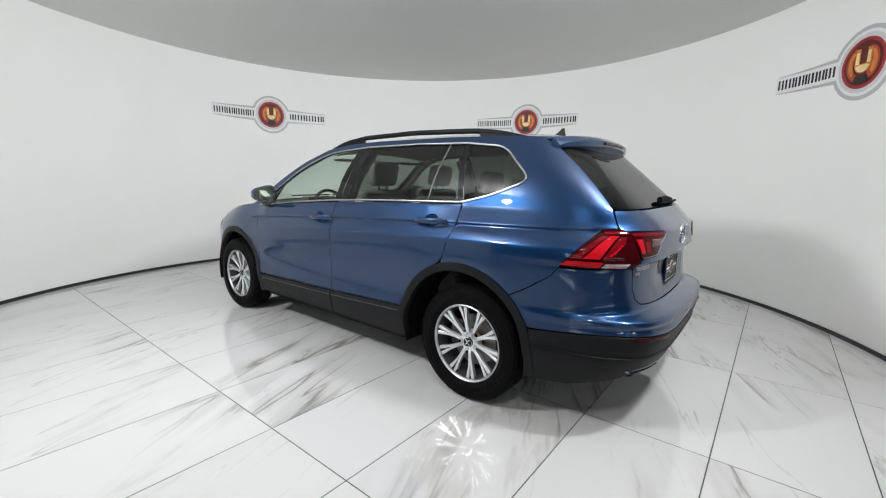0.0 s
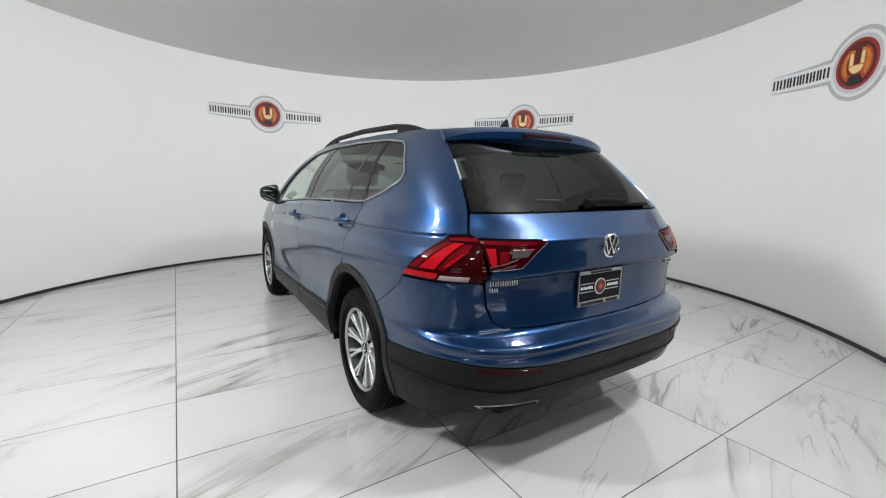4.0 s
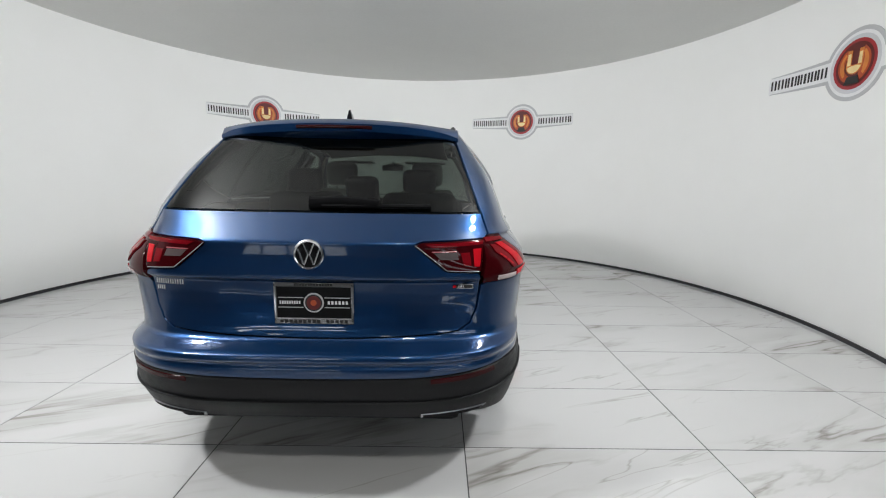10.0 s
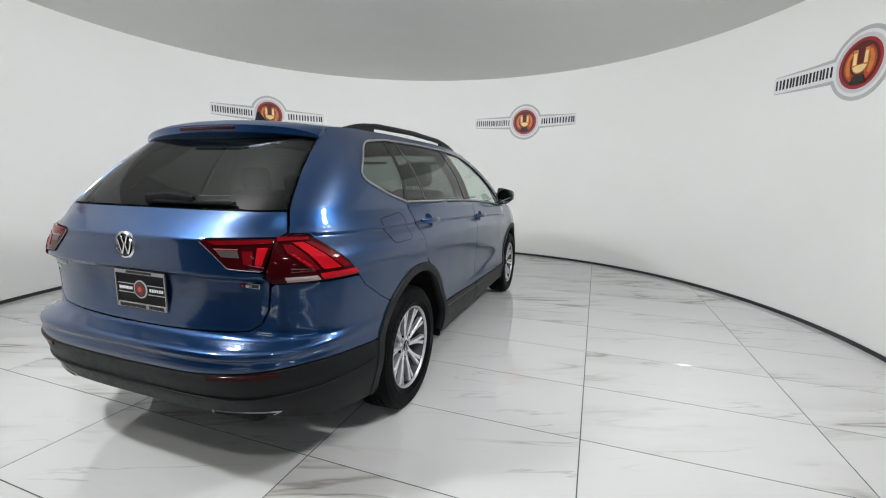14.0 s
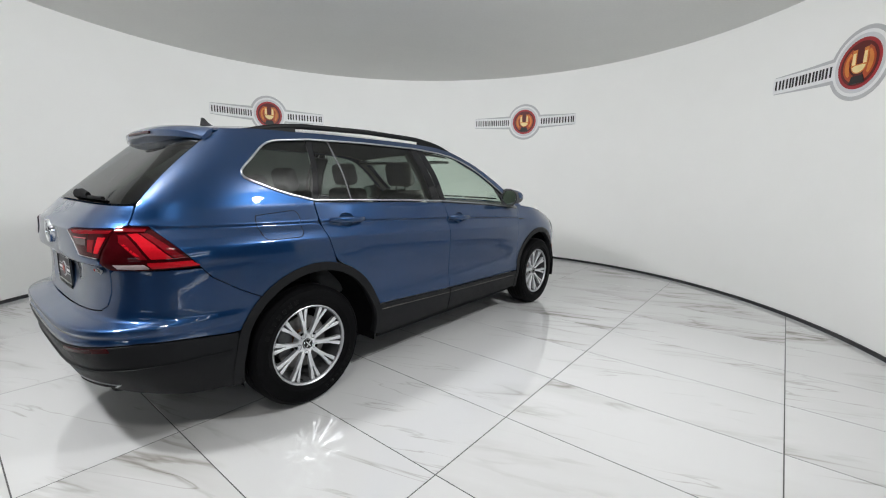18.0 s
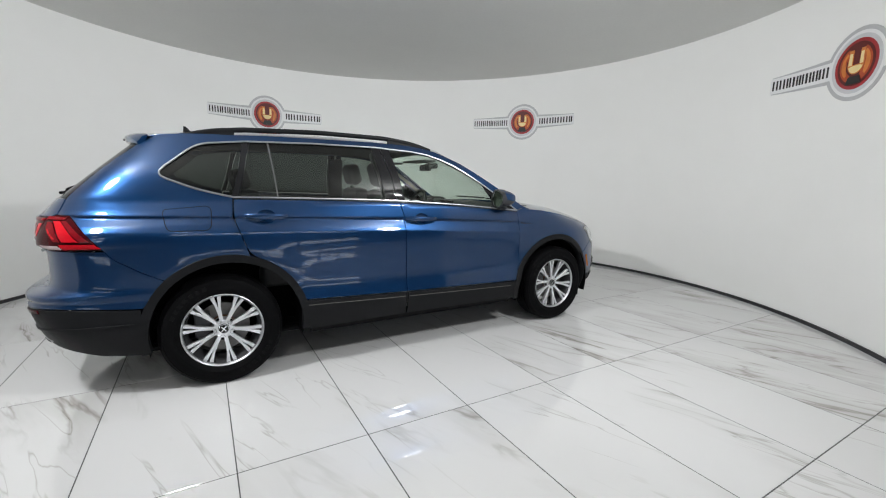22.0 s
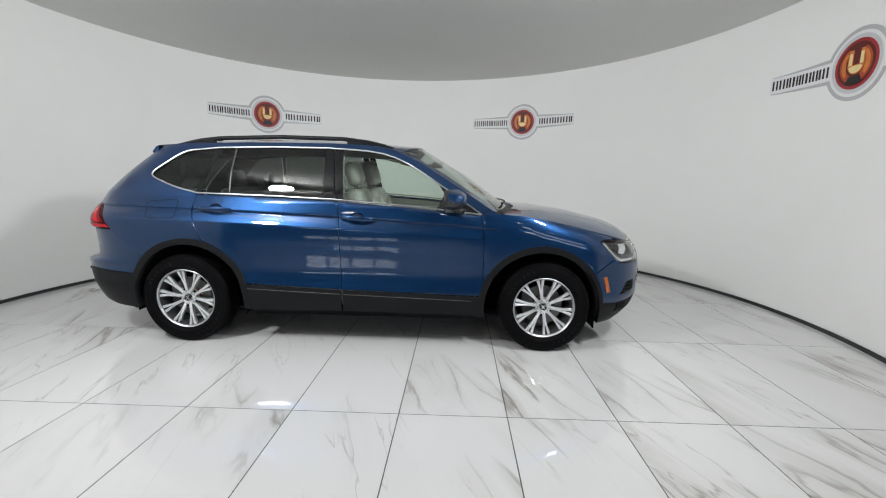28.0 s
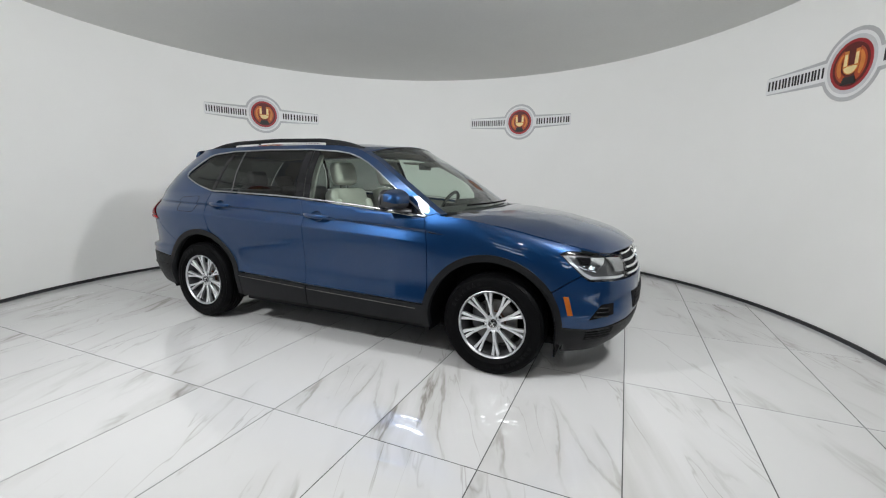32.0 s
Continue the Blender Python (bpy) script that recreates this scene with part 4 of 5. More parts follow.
    for side in (1, -1):
        inner = [(.663, .938), (.526, .946), (.402, 1.046), (.430, 1.056), (.677, 1.061)]
        inner = rounded(inner + inner[:1], .012)[:-1]
        inner = [(y * side, z) for y, z in inner]
        lamp = drape("tail_lamp", inner, rear_skin, "red_dark", tg, 1, off=.004, step=.02, gap=.002, depth=.03, label="dark red inner tail lamp", outward=(-1, 0, 0))
        for seg, mat in (([(.470, 1.036), (.667, 1.042), (.672, 1.054), (.440, 1.049)], "red"),
                         ([(.500, .990), (.572, .988), (.560, 1.016), (.474, 1.016)], "lens_grey"), ([(.470, 1.018), (.562, 1.018), (.562, 1.022), (.466, 1.022)], "lens_pink"),
                         ([(.592, .964), (.622, .962), (.614, 1.014), (.578, 1.014)], "red"), ([(.634, .960), (.656, .958), (.662, 1.026), (.628, 1.026)], "red_bright")):
            drape("lens_segment", [(y * side, z) for y, z in seg], rear_skin, mat, lamp, 1, off=.006, step=.02, gap=0, depth=.003, outward=(-1, 0, 0))
        edge = fine([(.655, .9395), (.528, .9475), (.404, 1.046)], .02)
        part("lamp_edge", sweep([at_rear(y * side, z, .005) for y, z in edge], .003, .003, sides=6), "trim", lamp, "thin bright lamp edge")

    # roof, windshield, bonnet
    def strip(u0, u1, v0, v1, k=20):
        us, vs = np.linspace(u0, u1, k), np.linspace(v0, v1, k)
        return [(u, v0) for u in us] + [(u1, v) for v in vs[1:]] + [(u, v1) for u in us[::-1][1:]] + [(u0, v) for v in vs[::-1][1:-1]]

    drape("roof", strip(0, 1, -1, 1, 44), roof_skin, "paint", car, 1, step=.04, gap=0, outward=(0, 0, 1))
    drape("windshield", strip(.02, .985, -.93, .93, 36), shield_skin, "windshield", car, 1, off=-.003, step=.05, gap=0, depth=.005, label="clear windshield", outward=(.5, 0, 1))
    for a, b in ((-1, -.93), (.93, 1)):
        drape("pillar", strip(.0, 1, a, b, 40), shield_skin, "paint", car, 1, step=.03, gap=0, outward=(.5, 0, 1))
    drape("windshield_edge", strip(.0, .02, -.93, .93, 30), shield_skin, "gloss_black", car, 1, off=-.002, step=.05, gap=0, depth=.005, outward=(.5, 0, 1))
    drape("cowl", strip(.985, 1.04, -.97, .97, 30), shield_skin, "dark", car, 1, off=-.012, step=.05, gap=0, depth=.01, outward=(.5, 0, 1))
    drape("bonnet", strip(.03, .985, -.995, .995, 44), hood_skin, "paint", car, 1, step=.035, gap=.001, outward=(.3, 0, 1))


# ---- parts of the car ----
def at_skin(x, z, side, out=0.0):
    p = skin(np.array([s_of_x(x, z)]), np.array([z]), side)[0]
    return Vector((p[0], p[1] + side * out, p[2]))


def at_rear(y, z, out=0.0):
    p = rear_skin(np.array([y]), np.array([z]))[0]
    return Vector((p[0] - out, p[1], p[2]))


def wheels(car):
    tyre_prof = [(.226, -.080), (.233, -.094), (.246, -.101), (.262, -.107), (.290, -.109), (.312, -.106), (.330, -.099), (.341, -.089), (.347, -.078)]
    for g in (-.052, -.018, .018, .052):
        tyre_prof += [(.349, g - .010), (.349, g - .0045), (.342, g - .004), (.342, g + .004), (.349, g + .0045)]
    tyre_prof += [(.347, .078), (.341, .089), (.330, .099), (.327, .1035), (.322, .102), (.312, .106), (.290, .109), (.272, .1075), (.269, .109), (.262, .1085), (.259, .106), (.247, .101), (.233, .094), (.226, .080)]
    for x, side in ((HUB_R, 1), (HUB_R, -1), (HUB_F, 1), (HUB_F, -1)):
        w = new("wheel")
        w.parent = car
        w["label"] = "silver alloy wheel with ten forked spokes and black tyre"
        w.location, w.rotation_euler = (x, side * .793, HUB_Z), (0, 0, 0 if side > 0 else math.pi)
        part("tyre", lathe(tyre_prof, 80), "tyre", w, smooth=True)
        for k in range(14):
            # raised sidewall lettering as plain bars
            a = radians((k // 7) * 180 + 18 + (k % 7) * 8.0)
            m = Matrix.Rotation(a, 4, "Y") @ Matrix.Translation((0, .1083, .288))
            part("tyre_bar", box((.020 if k % 3 else .026, .003, .024), m=m, bevel=.001, segs=1), "tyre_mark", w)
        part("rim", lathe([(.2205, .066), (.2180, .074), (.2200, .086), (.2247, .093), (.2300, .097), (.2336, .095), (.2331, .086), (.2268, .078)], 80), "alloy_rim", w, smooth=True)
        # barrel and caliper: alloy coloured as dark as the wheel's inner shade
        part("barrel", lathe([(.216, .085), (.207, .05), (.200, -.02), (.206, -.09)], 60), "alloy_shaded", w, smooth=True)
        part("brake_disc", lathe([(.0, -.012), (.075, -.012), (.078, .004), (.155, .004), (.156, -.016), (.08, -.016)], 48), "steel", w, smooth=True)
        part("brake_hub", lathe([(.0, .02), (.062, .02), (.072, .012), (.074, -.004)], 32), "rust", w, smooth=True)
        part("brake_caliper", box((.09, .06, .17), (.115, -.004, .03), .015, 2), "alloy_shaded", w, smooth=True)
        part("hub", lathe([(.0, .060), (.040, .060), (.058, .056), (.066, .040), (.07, .02)], 40), "alloy", w, smooth=True)
        cap = part("centre_cap", lathe([(.0, .0695), (.026, .0690), (.0305, .067), (.033, .062), (.033, .058)], 36), "gloss_black", w, "black cap with silver ring", smooth=True)
        part("cap_ring", lathe([(.0265, .069), (.0285, .0705), (.031, .069)], 36), "chrome", w, smooth=True)
        for a in (-40, 40):
            m = Matrix.Translation((0, .0702, 0)) @ Matrix.Rotation(radians(a), 4, "Y")
            part("cap_bar", box((.005, .002, .044), m=m), "chrome", w)
        for k in range(10):
            a = radians(9 + 36 * k)
            # forked spoke: a tapered bar that widens to the rim and splits there
            outline = [(.046, -.0112), (.10, -.0112), (.152, -.0158), (.2210, -.0325), (.2243, -.0090), (.205, -.0068), (.142, -.0010),
                       (.142, .0010), (.205, .0068), (.2243, .0090), (.2210, .0325), (.152, .0158), (.10, .0112), (.046, .0112)]
            bm = prism(outline, .026, bevel=.0018)
            for v in bm.verts:
                r, tt, d = v.co
                crown = .0025 * (1 - min(abs(tt) / .02, 1)) if d > .02 else 0
                v.co = (r * math.sin(a) + tt * math.cos(a), .058 + d - .026 + crown + .022 * (max(r - .046, 0) / .16) ** 1.3, r * math.cos(a) - tt * math.sin(a))
            part("spoke", bm, "alloy", w, smooth=True)
        for k in range(5):
            a = radians(27 + 72 * k)
            bm = lathe([(.0, .052), (.0085, .052), (.0085, .045), (.013, .045), (.0145, .061), (.0160, .061), (.0165, .045)], 12)
            bmesh.ops.translate(bm, vec=(.0560 * math.sin(a), 0, .0560 * math.cos(a)), verts=bm.verts)
            part("bolt", bm, "dark", w, smooth=True)
        bm = lathe([(.0, .0), (.005, .0), (.004, .02), (.0, .022)], 8)
        bmesh.ops.translate(bm, vec=(.202 * math.sin(2.83), .075, .202 * math.cos(2.83)), verts=bm.verts)
        part("valve", bm, "dark", w)


def front_lamp(car, outline, side):
    lamp = drape("headlamp", outline, skin, "lamp_bowl", car, side, off=-.035, step=.025, gap=.001, label="clear headlamp with bright reflector")
    pts = sx([(1.822, .849), (1.868, .798), (1.947, .724), (1.995, .700)]) + sy([(.60, .699), (.558, .706), (.560, .718), (.605, .713)], 1) + sx([(2.006, .718), (1.958, .743), (1.890, .804), (1.856, .848)])
    drape("running_light", pts, skin, "headlamp_inner", lamp, side, off=-.018, step=.02, gap=0, depth=.012, label="bright bent running light")
    drape("projector", sx([(1.905, .845), (1.935, .795), (1.975, .765), (1.985, .842)]), skin, "gloss_black", lamp, side, off=-.024, step=.02, gap=0, depth=.01, label="dark projector")
    drape("reflector", sx([(1.990, .842), (1.982, .768), (2.035, .750), (2.065, .838)]), skin, "chrome", lamp, side, off=-.022, step=.02, gap=0, depth=.01, label="bright reflector")
    pts = sy([(.628, .742), (.628, .836), (.522, .828), (.552, .738)], 1)
    drape("inner_bezel", pts, skin, "grey_bezel", lamp, side, off=-.014, step=.02, gap=0, depth=.01)
    drape("lens", outline, skin, "clear_lens", lamp, side, off=.001, step=.025, gap=.001, depth=.004, label="clear curved lens")
    line = dense(outline, .03)
    p3 = [tuple(skin(np.array([a]), np.array([b]), side)[0]) for a, b in line + line[:1]]
    part("lamp_rim", sweep(p3, .005, .005, sides=6), "gloss_black", lamp, smooth=True)


def front_end(car):
    # grille between the headlamps
    half = fine([(0, .694), (.545, .694)]) + fine([(.522, .80), (.505, .838)]) + fine([(.505, .838), (0, .842)])[1:]
    g = half + [(-y, z) for y, z in half[::-1]]
    grille = drape("grille", g[1:-1], front_skin, "dark", car, 1, off=-.03, step=.03, gap=.001, outward=(1, 0, 0), label="dark grille with chrome bars")
    for z in (.715, .755, .797):
        pts = [tuple(front_skin(np.array([y]), np.array([z]))[0] + np.array([-.008, 0, 0])) for y in np.linspace(-.53, .53, 31)]
        part("grille_bar", sweep(pts, .016, .018, sides=8), "chrome", grille, "chrome grille bar", smooth=True)
    part("grille_edge", sweep([tuple(front_skin(np.array([y]), np.array([.836]))[0]) for y in np.linspace(-.5, .5, 31)], .012, .014, sides=8), "chrome", grille, smooth=True)
    p = front_skin(np.array([0.0]), np.array([.765]))[0]
    em = lathe([(.0, .012), (.05, .012), (.056, .018), (.064, .014), (.064, .0)], 32)
    bmesh.ops.transform(em, matrix=Matrix.Translation((p[0] - .022, 0, .768)) @ Matrix.Rotation(-math.pi / 2, 4, "Z"), verts=em.verts)
    part("front_emblem", em, "chrome", grille, smooth=True)
    # lower intake
    half = fine([(0, .47), (.45, .47), (.52, .60), (0, .61)])
    g = half + [(-y, z) for y, z in half[::-1]]
    intake = drape("lower_intake", g[1:-1], front_skin, "dark", car, 1, off=.003, step=.03, gap=.001, outward=(1, 0, 0), label="black lower intake")
    for z in (.49, .52, .55, .58):
        pts = [tuple(front_skin(np.array([y]), np.array([z]))[0] + np.array([.006, 0, 0])) for y in np.linspace(-.45, .45, 21)]
        part("slat", sweep(pts, .010, .008, sides=6), "clad", intake)
    for side in (1, -1):
        fog = sx([(1.995, .440), (2.062, .540)]) + sy([(.668, .546), (.665, .470)], 1)
        f = drape("fog_insert", fog, skin, "dark", car, side, off=.003, step=.02, gap=.001, label="dark ribbed fog lamp insert")
        for z in (.463, .490, .517):
            a, b = at_skin(2.015 + (z - .44) * .5, z, side, .006), at_skin(2.105, z, side, .006)
            part("slat", sweep([a, (a + b) / 2 + Vector((.004, side * .004, 0)), b], .012, .008, sides=6), "clad", f)
        duct = sx([(1.965, .300), (1.985, .364)]) + sy([(.64, .386), (.64, .312)], 1)
        f = drape("air_duct", duct, skin, "dark", car, side, off=.006, step=.02, gap=.001, label="black slatted corner duct")
        for z in (.312, .330, .348, .366):
            a, b = at_skin(1.985, z, side, .010), at_skin(2.12, z + .012, side, .010)
            part("slat", sweep([a, (a + b) / 2 + Vector((.006, side * .006, 0)), b], .010, .008, sides=6), "clad", f)
    # underside flap before the front wheels
    for side in (1, -1):
        part("wheel_flap", box((.012, .20, .09), (1.80, side * .71, .215), .004, 1), "dark", car)


def rear_end(car):
    gate = [o for o in car.children if o.name.startswith("tailgate")][0]
    # roof spoiler
    ys = np.linspace(-.578, .578, 41)
    rows = []
    for y in ys:
        k = abs(y) / .578
        tipx, tipz = -1.884 + .105 * k ** 3.2, 1.556 - .030 * k ** 2 - .022 * k ** 8
        u0 = roof_skin(np.array([0.0]), np.array([y / .60]))[0]
        root = (u0[0] + .004, y, u0[2] + .003)
        under = rear_skin(np.array([y * .985]), np.array([1.478 + .006 * k ** 4]))[0]
        rows.append([root, ((root[0] + tipx) / 2, y, (root[2] + tipz) / 2 + .006), (tipx + .012, y, tipz + .002), (tipx, y, tipz - .008), (tipx + .004, y, tipz - .042 + .020 * k ** 6),
                     (tipx + .022, y, tipz - .056 + .028 * k ** 6), (max(under[0] + .0, tipx + .04), y * .985, under[2])])
    verts = [p for r in rows for p in r]
    n = len(rows[0])
    faces = [(i * n + j, i * n + j + 1, (i + 1) * n + j + 1, (i + 1) * n + j) for i in range(len(rows) - 1) for j in range(n - 1)]
    faces += [tuple(range(n)), tuple(range((len(rows) - 1) * n, len(rows) * n))[::-1]]
    bm = bmesh.new()
    vs = [bm.verts.new(v) for v in verts]
    for f in faces:
        bm.faces.new([vs[i] for i in f])
    sp = part("spoiler", bm, "paint", gate, "blue roof spoiler over the rear window", smooth=True)
    lamp = [(-1.890 + .105 * (abs(y) / .578) ** 3.2, y, 1.532 - .030 * (abs(y) / .578) ** 2) for y in np.linspace(-.175, .175, 15)]
    part("brake_lamp", sweep(lamp, .012, .016, sides=8), "brake_glass", sp, "dark red high brake lamp", smooth=True)
    # wiper
    piv = at_rear(.012, 1.196, .018)
    bm = sweep([piv + Vector((0, .02, 0)), piv, at_rear(-.10, 1.206, .030), at_rear(-.25, 1.196, .026)], .052, .034, up=(-1, 0, 0), taper=lambda t: 1 - .35 * t)
    wiper = part("wiper", bm, "dark", gate, "black rear wiper", smooth=True)
    part("wiper_blade", sweep([at_rear(y, 1.186 - .004 * (y + .05), .014) for y in np.linspace(-.02, -.46, 12)], .018, .018, up=(-1, 0, 0)), "dark", wiper)
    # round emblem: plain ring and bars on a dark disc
    c = at_rear(0, 1.008, .0)
    m = Matrix.Translation(c) @ Matrix.Rotation(math.pi / 2, 4, "Z")
    bm = lathe([(.0, .006), (.050, .006), (.052, .0)], 40)
    bmesh.ops.transform(bm, matrix=m, verts=bm.verts)
    em = part("emblem", bm, "gloss_black", gate, "round chrome emblem", smooth=True)
    bm = lathe([(.047, .004), (.049, .012), (.054, .014), (.058, .010), (.0585, .0)], 44)
    bmesh.ops.transform(bm, matrix=m, verts=bm.verts)
    part("emblem_ring", bm, "chrome", em, smooth=True)
    for x, z, tilt, size in ((-.0125, .024, -22, .046), (.0125, .024, 22, .046), (-.030, -.008, -20, .066), (-.0105, -.018, 20, .044), (.0105, -.018, -20, .044), (.030, -.008, 20, .066)):
        part("emblem_bar", box((.0065, .006, size), m=m @ Matrix.Translation((x, .009, z)) @ Matrix.Rotation(radians(tilt), 4, "Y"), bevel=.0015, segs=1), "chrome", em)
    # model name and drive badge as plain bars
    badge = new("model_badge")
    badge.parent = gate
    for i in range(12):
        y = .640 - .0215 * (i // 2) - .0105 * (i % 2)
        part("bar", box((.004, .0048, .021), at_rear(y, .880, .002), .001, 1), "badge", badge)
    for i in range(4):
        y = .640 - .0200 * (i // 2) - .0100 * (i % 2)
        part("bar", box((.004, .0045, .017), at_rear(y, .853, .002), .001, 1), "badge", badge)
    tag = new("drive_badge")
    tag.parent = gate
    part("badge_frame", box((.004, .088, .019), at_rear(-.590, .876, .002), .001, 1), "badge", tag)
    part("badge_face", box((.004, .082, .013), at_rear(-.590, .876, .0035)), "black_ink", tag)
    part("bar", box((.004, .012, .009), at_rear(-.559, .876, .005)), "red_bright", tag)
    for i in range(6):
        part("bar", box((.004, .0055, .008), at_rear(-.576 - .0092 * i, .876, .005)), "badge", tag)
    # number plate with a dealer's frame: bars for its lettering
    px = float(at_rear(0, .80)[0]) - .008
    plate = part("number_plate", box((.008, .305, .150), (px, 0, .802), .003, 1), "plate_black", gate, "black dealer plate in a chrome frame")
    for (sy_, sz, cy, cz) in ((.318, .022, 0, .880), (.318, .026, 0, .730), (.012, .160, -.153, .805), (.012, .160, .153, .805)):
        part("plate_frame", box((.012, sy_, sz), (px - .003, cy, cz), .003, 1), "plate_chrome", plate)
    for i in range(14):
        part("bar", box((.003, .0085, .010), (px - .0095, .072 - .0111 * i, .880)), "black_ink", plate)
    for i in range(15):
        if i != 9:
            part("bar", box((.003, .0125, .014), (px - .0095, .128 - .0183 * i, .730)), "black_ink", plate)
    for r, d, mat in ((.040, .0045, "silver_ink"), (.034, .0055, "black_ink"), (.028, .0065, "logo_red"), (.012, .0075, "logo_orange")):
        bm = lathe([(.0, d), (r, d), (r, 0)], 28)
        bmesh.ops.transform(bm, matrix=Matrix.Translation((px - .003, 0, .806)) @ Matrix.Rotation(math.pi / 2, 4, "Z"), verts=bm.verts)
        part("plate_disc", bm, mat, plate)
    for side, k in ((1, 9), (-1, 6)):
        for z in (.786, .826):
            part("plate_line", box((.002, .100, .003), (px - .0045, side * .092, z)), "silver_ink", plate)
        for i in range(k):
            part("bar", box((.002, .080 / k * .65, .013), (px - .0045, side * (.052 + .086 * (i + .5) / k), .806)), "white_ink", plate)
    # reflectors, exhaust trims, parking mark
    for side in (1, -1):
        strip_ = sy(fine([(.720, .557), (.60, .546), (.47, .538), (.47, .520), (.60, .527), (.725, .538)], .03))
        drape("reflector", strip_, skin, "red_dark", car, side, off=.009, step=.02, gap=.0, depth=.006, label="dark red bumper reflector")
        drape("exhaust_trim", sy([(.430, .349), (.62, .350), (.675, .354), (.700, .369), (.60, .370), (.430, .365)]), skin, "trim", car, side, off=.008, step=.03, gap=.0, depth=.02, label="chrome exhaust trim")
        drape("exhaust_slot", sy([(.440, .352), (.62, .353), (.668, .357), (.682, .366), (.60, .367), (.440, .362)]), skin, "dark", car, side, off=.0105, step=.03, gap=.0, depth=.004)
        drape("bumper_step", sy(fine([(.0, .432), (.42, .434), (.62, .440), (.70, .448)])) + sx(fine([(-2.16, .456), (-2.00, .464), (-1.84, .466), (-1.84, .460), (-2.00, .457), (-2.16, .449)])) + sy(fine([(.70, .441), (.62, .433), (.42, .427), (.0, .425)])), skin, "clad", car, side, off=.012, step=.03, gap=.0, depth=.012)


def side_parts(car):
    doors = [o for o in car.children if o.name.startswith("door")]
    for door in doors:
        side = 1 if door.data.vertices[0].co.y > 0 else -1
        rear = sum(v.co.x for v in door.data.vertices) < 0
        x0, x1, z0, z1 = HANDLES[rear]
        # finger cup: a bowl behind the opening in the door's skin
        rings, bowl, k = (1.0, .93, .75, .45, .12), bmesh.new(), 24
        loops = []
        for r in rings:
            loop = handle_hole(rear, r)
            loops.append([bowl.verts.new(at_skin(x, z, side, -.030 * (1 - r * r) ** .5 - .002)) for x, z in loop])
        for a, b in zip(loops, loops[1:]):
            for q in range(k):
                bowl.faces.new((a[q], a[(q + 1) % k], b[(q + 1) % k], b[q]))
        bowl.faces.new(loops[-1])
        part("handle_cup", bowl, "paint", door, smooth=True)
        pts = [at_skin(x0 + (x1 - x0) * t, z0 + (z1 - z0) * t, side, .004 + .034 * math.sin(math.pi * min(max((t - .02) / .96, 0), 1)) ** .55) for t in np.linspace(0, 1, 17)]
        part("handle", sweep(pts, .022, .034, sides=10, taper=lambda t: .6 + .4 * math.sin(math.pi * t) ** .5), "paint", door, "blue door handle", smooth=True)
        if not rear:
            mirror(door, side)
    # fuel flap on the right flank
    def blob(grow):
        x0, x1, z0, z1 = -1.665 - grow, -1.415 + grow, .982 - grow, 1.120 + grow
        return rounded([(x0 + .03, z1), (x1, z1), (x1 - .008, z0), (x0 + .02, z0), (x0, z1 - .03), (x0 + .03, z1)], .035)[1:-1]
    quarter = [o for o in car.children if o.name.startswith("quarter_panel") and o.data.vertices[0].co.y < 0][0]
    ring = dense(blob(0), .012)
    line = [tuple(at_skin(x, z, -1, -.0008)) for x, z in ring + ring[:1]]
    drape("fuel_flap", sx(dense(blob(-.001), .02)), skin, "paint", quarter, -1, off=.0006, step=.02, gap=0, depth=.0008, label="blue fuel flap")
    part("flap_gap", sweep(line, .0054, .0054, sides=6), "dark", quarter)
    for side in (1, -1):
        # the flank's crease runs out in a dark slit
        pts = [at_skin(x, z, side, .0005) for x, z in ((.935, .943), (.985, .938), (1.055, .934))]
        part("crease_tip", sweep(pts, .005, .009, sides=6, taper=lambda t: 1 - .8 * t), "gloss_black", car, "dark slit at the end of the crease", smooth=True)
        # roof rails
        y = lambda x: side * (.572 + .012 * (x + .6))
        zs = curve([(-1.56, 1.566), (-1.50, 1.585), (-1.38, 1.612), (-1.2, 1.632), (-.7, 1.646), (-.2, 1.636), (.0, 1.612), (.12, 1.586), (.20, 1.556)], .03)
        pts = [(x, y(x), float(zs(x)) - .026) for x in np.linspace(-1.56, .20, 60)]
        part("roof_rail", sweep(pts, .030, .034, sides=10), "clad", car, "black roof rail", smooth=True)
        for a, b in ((-1.54, -1.25), (-.17, .18)):
            pts = [(x, y(x), (float(zs(x)) - .012 + 1.565) / 2) for x in np.linspace(a, b, 12)]
            bm = bmesh.new()
            rings = []
            for x in np.linspace(a, b, 12):
                top, low = float(zs(x)) - .020, 1.545
                rings.append([bm.verts.new((x, y(x) + dy, z)) for dy, z in ((-.014, low), (.014, low), (.012, top), (-.012, top))])
            for p, q in zip(rings, rings[1:]):
                for j in range(4):
                    bm.faces.new((p[j], p[(j + 1) % 4], q[(j + 1) % 4], q[j]))
            bm.faces.new(rings[0])
            bm.faces.new(rings[-1][::-1])
            part("rail_foot", bm, "clad", car)
    # shark-fin aerial
    fin = [(-1.40, 1.590), (-1.46, 1.602), (-1.505, 1.628), (-1.535, 1.660), (-1.548, 1.660), (-1.552, 1.625), (-1.560, 1.585)]
    bm = prism(fin, .022)
    bmesh.ops.transform(bm, matrix=Matrix.Rotation(math.pi / 2, 4, "X") @ Matrix.Translation((0, 0, -.011)), verts=bm.verts)
    for v in bm.verts:
        v.co.y *= max(.25, 1.9 - (v.co.z - 1.585) / .05)
    part("aerial", bm, "gloss_black", car, "black shark-fin aerial", smooth=True)


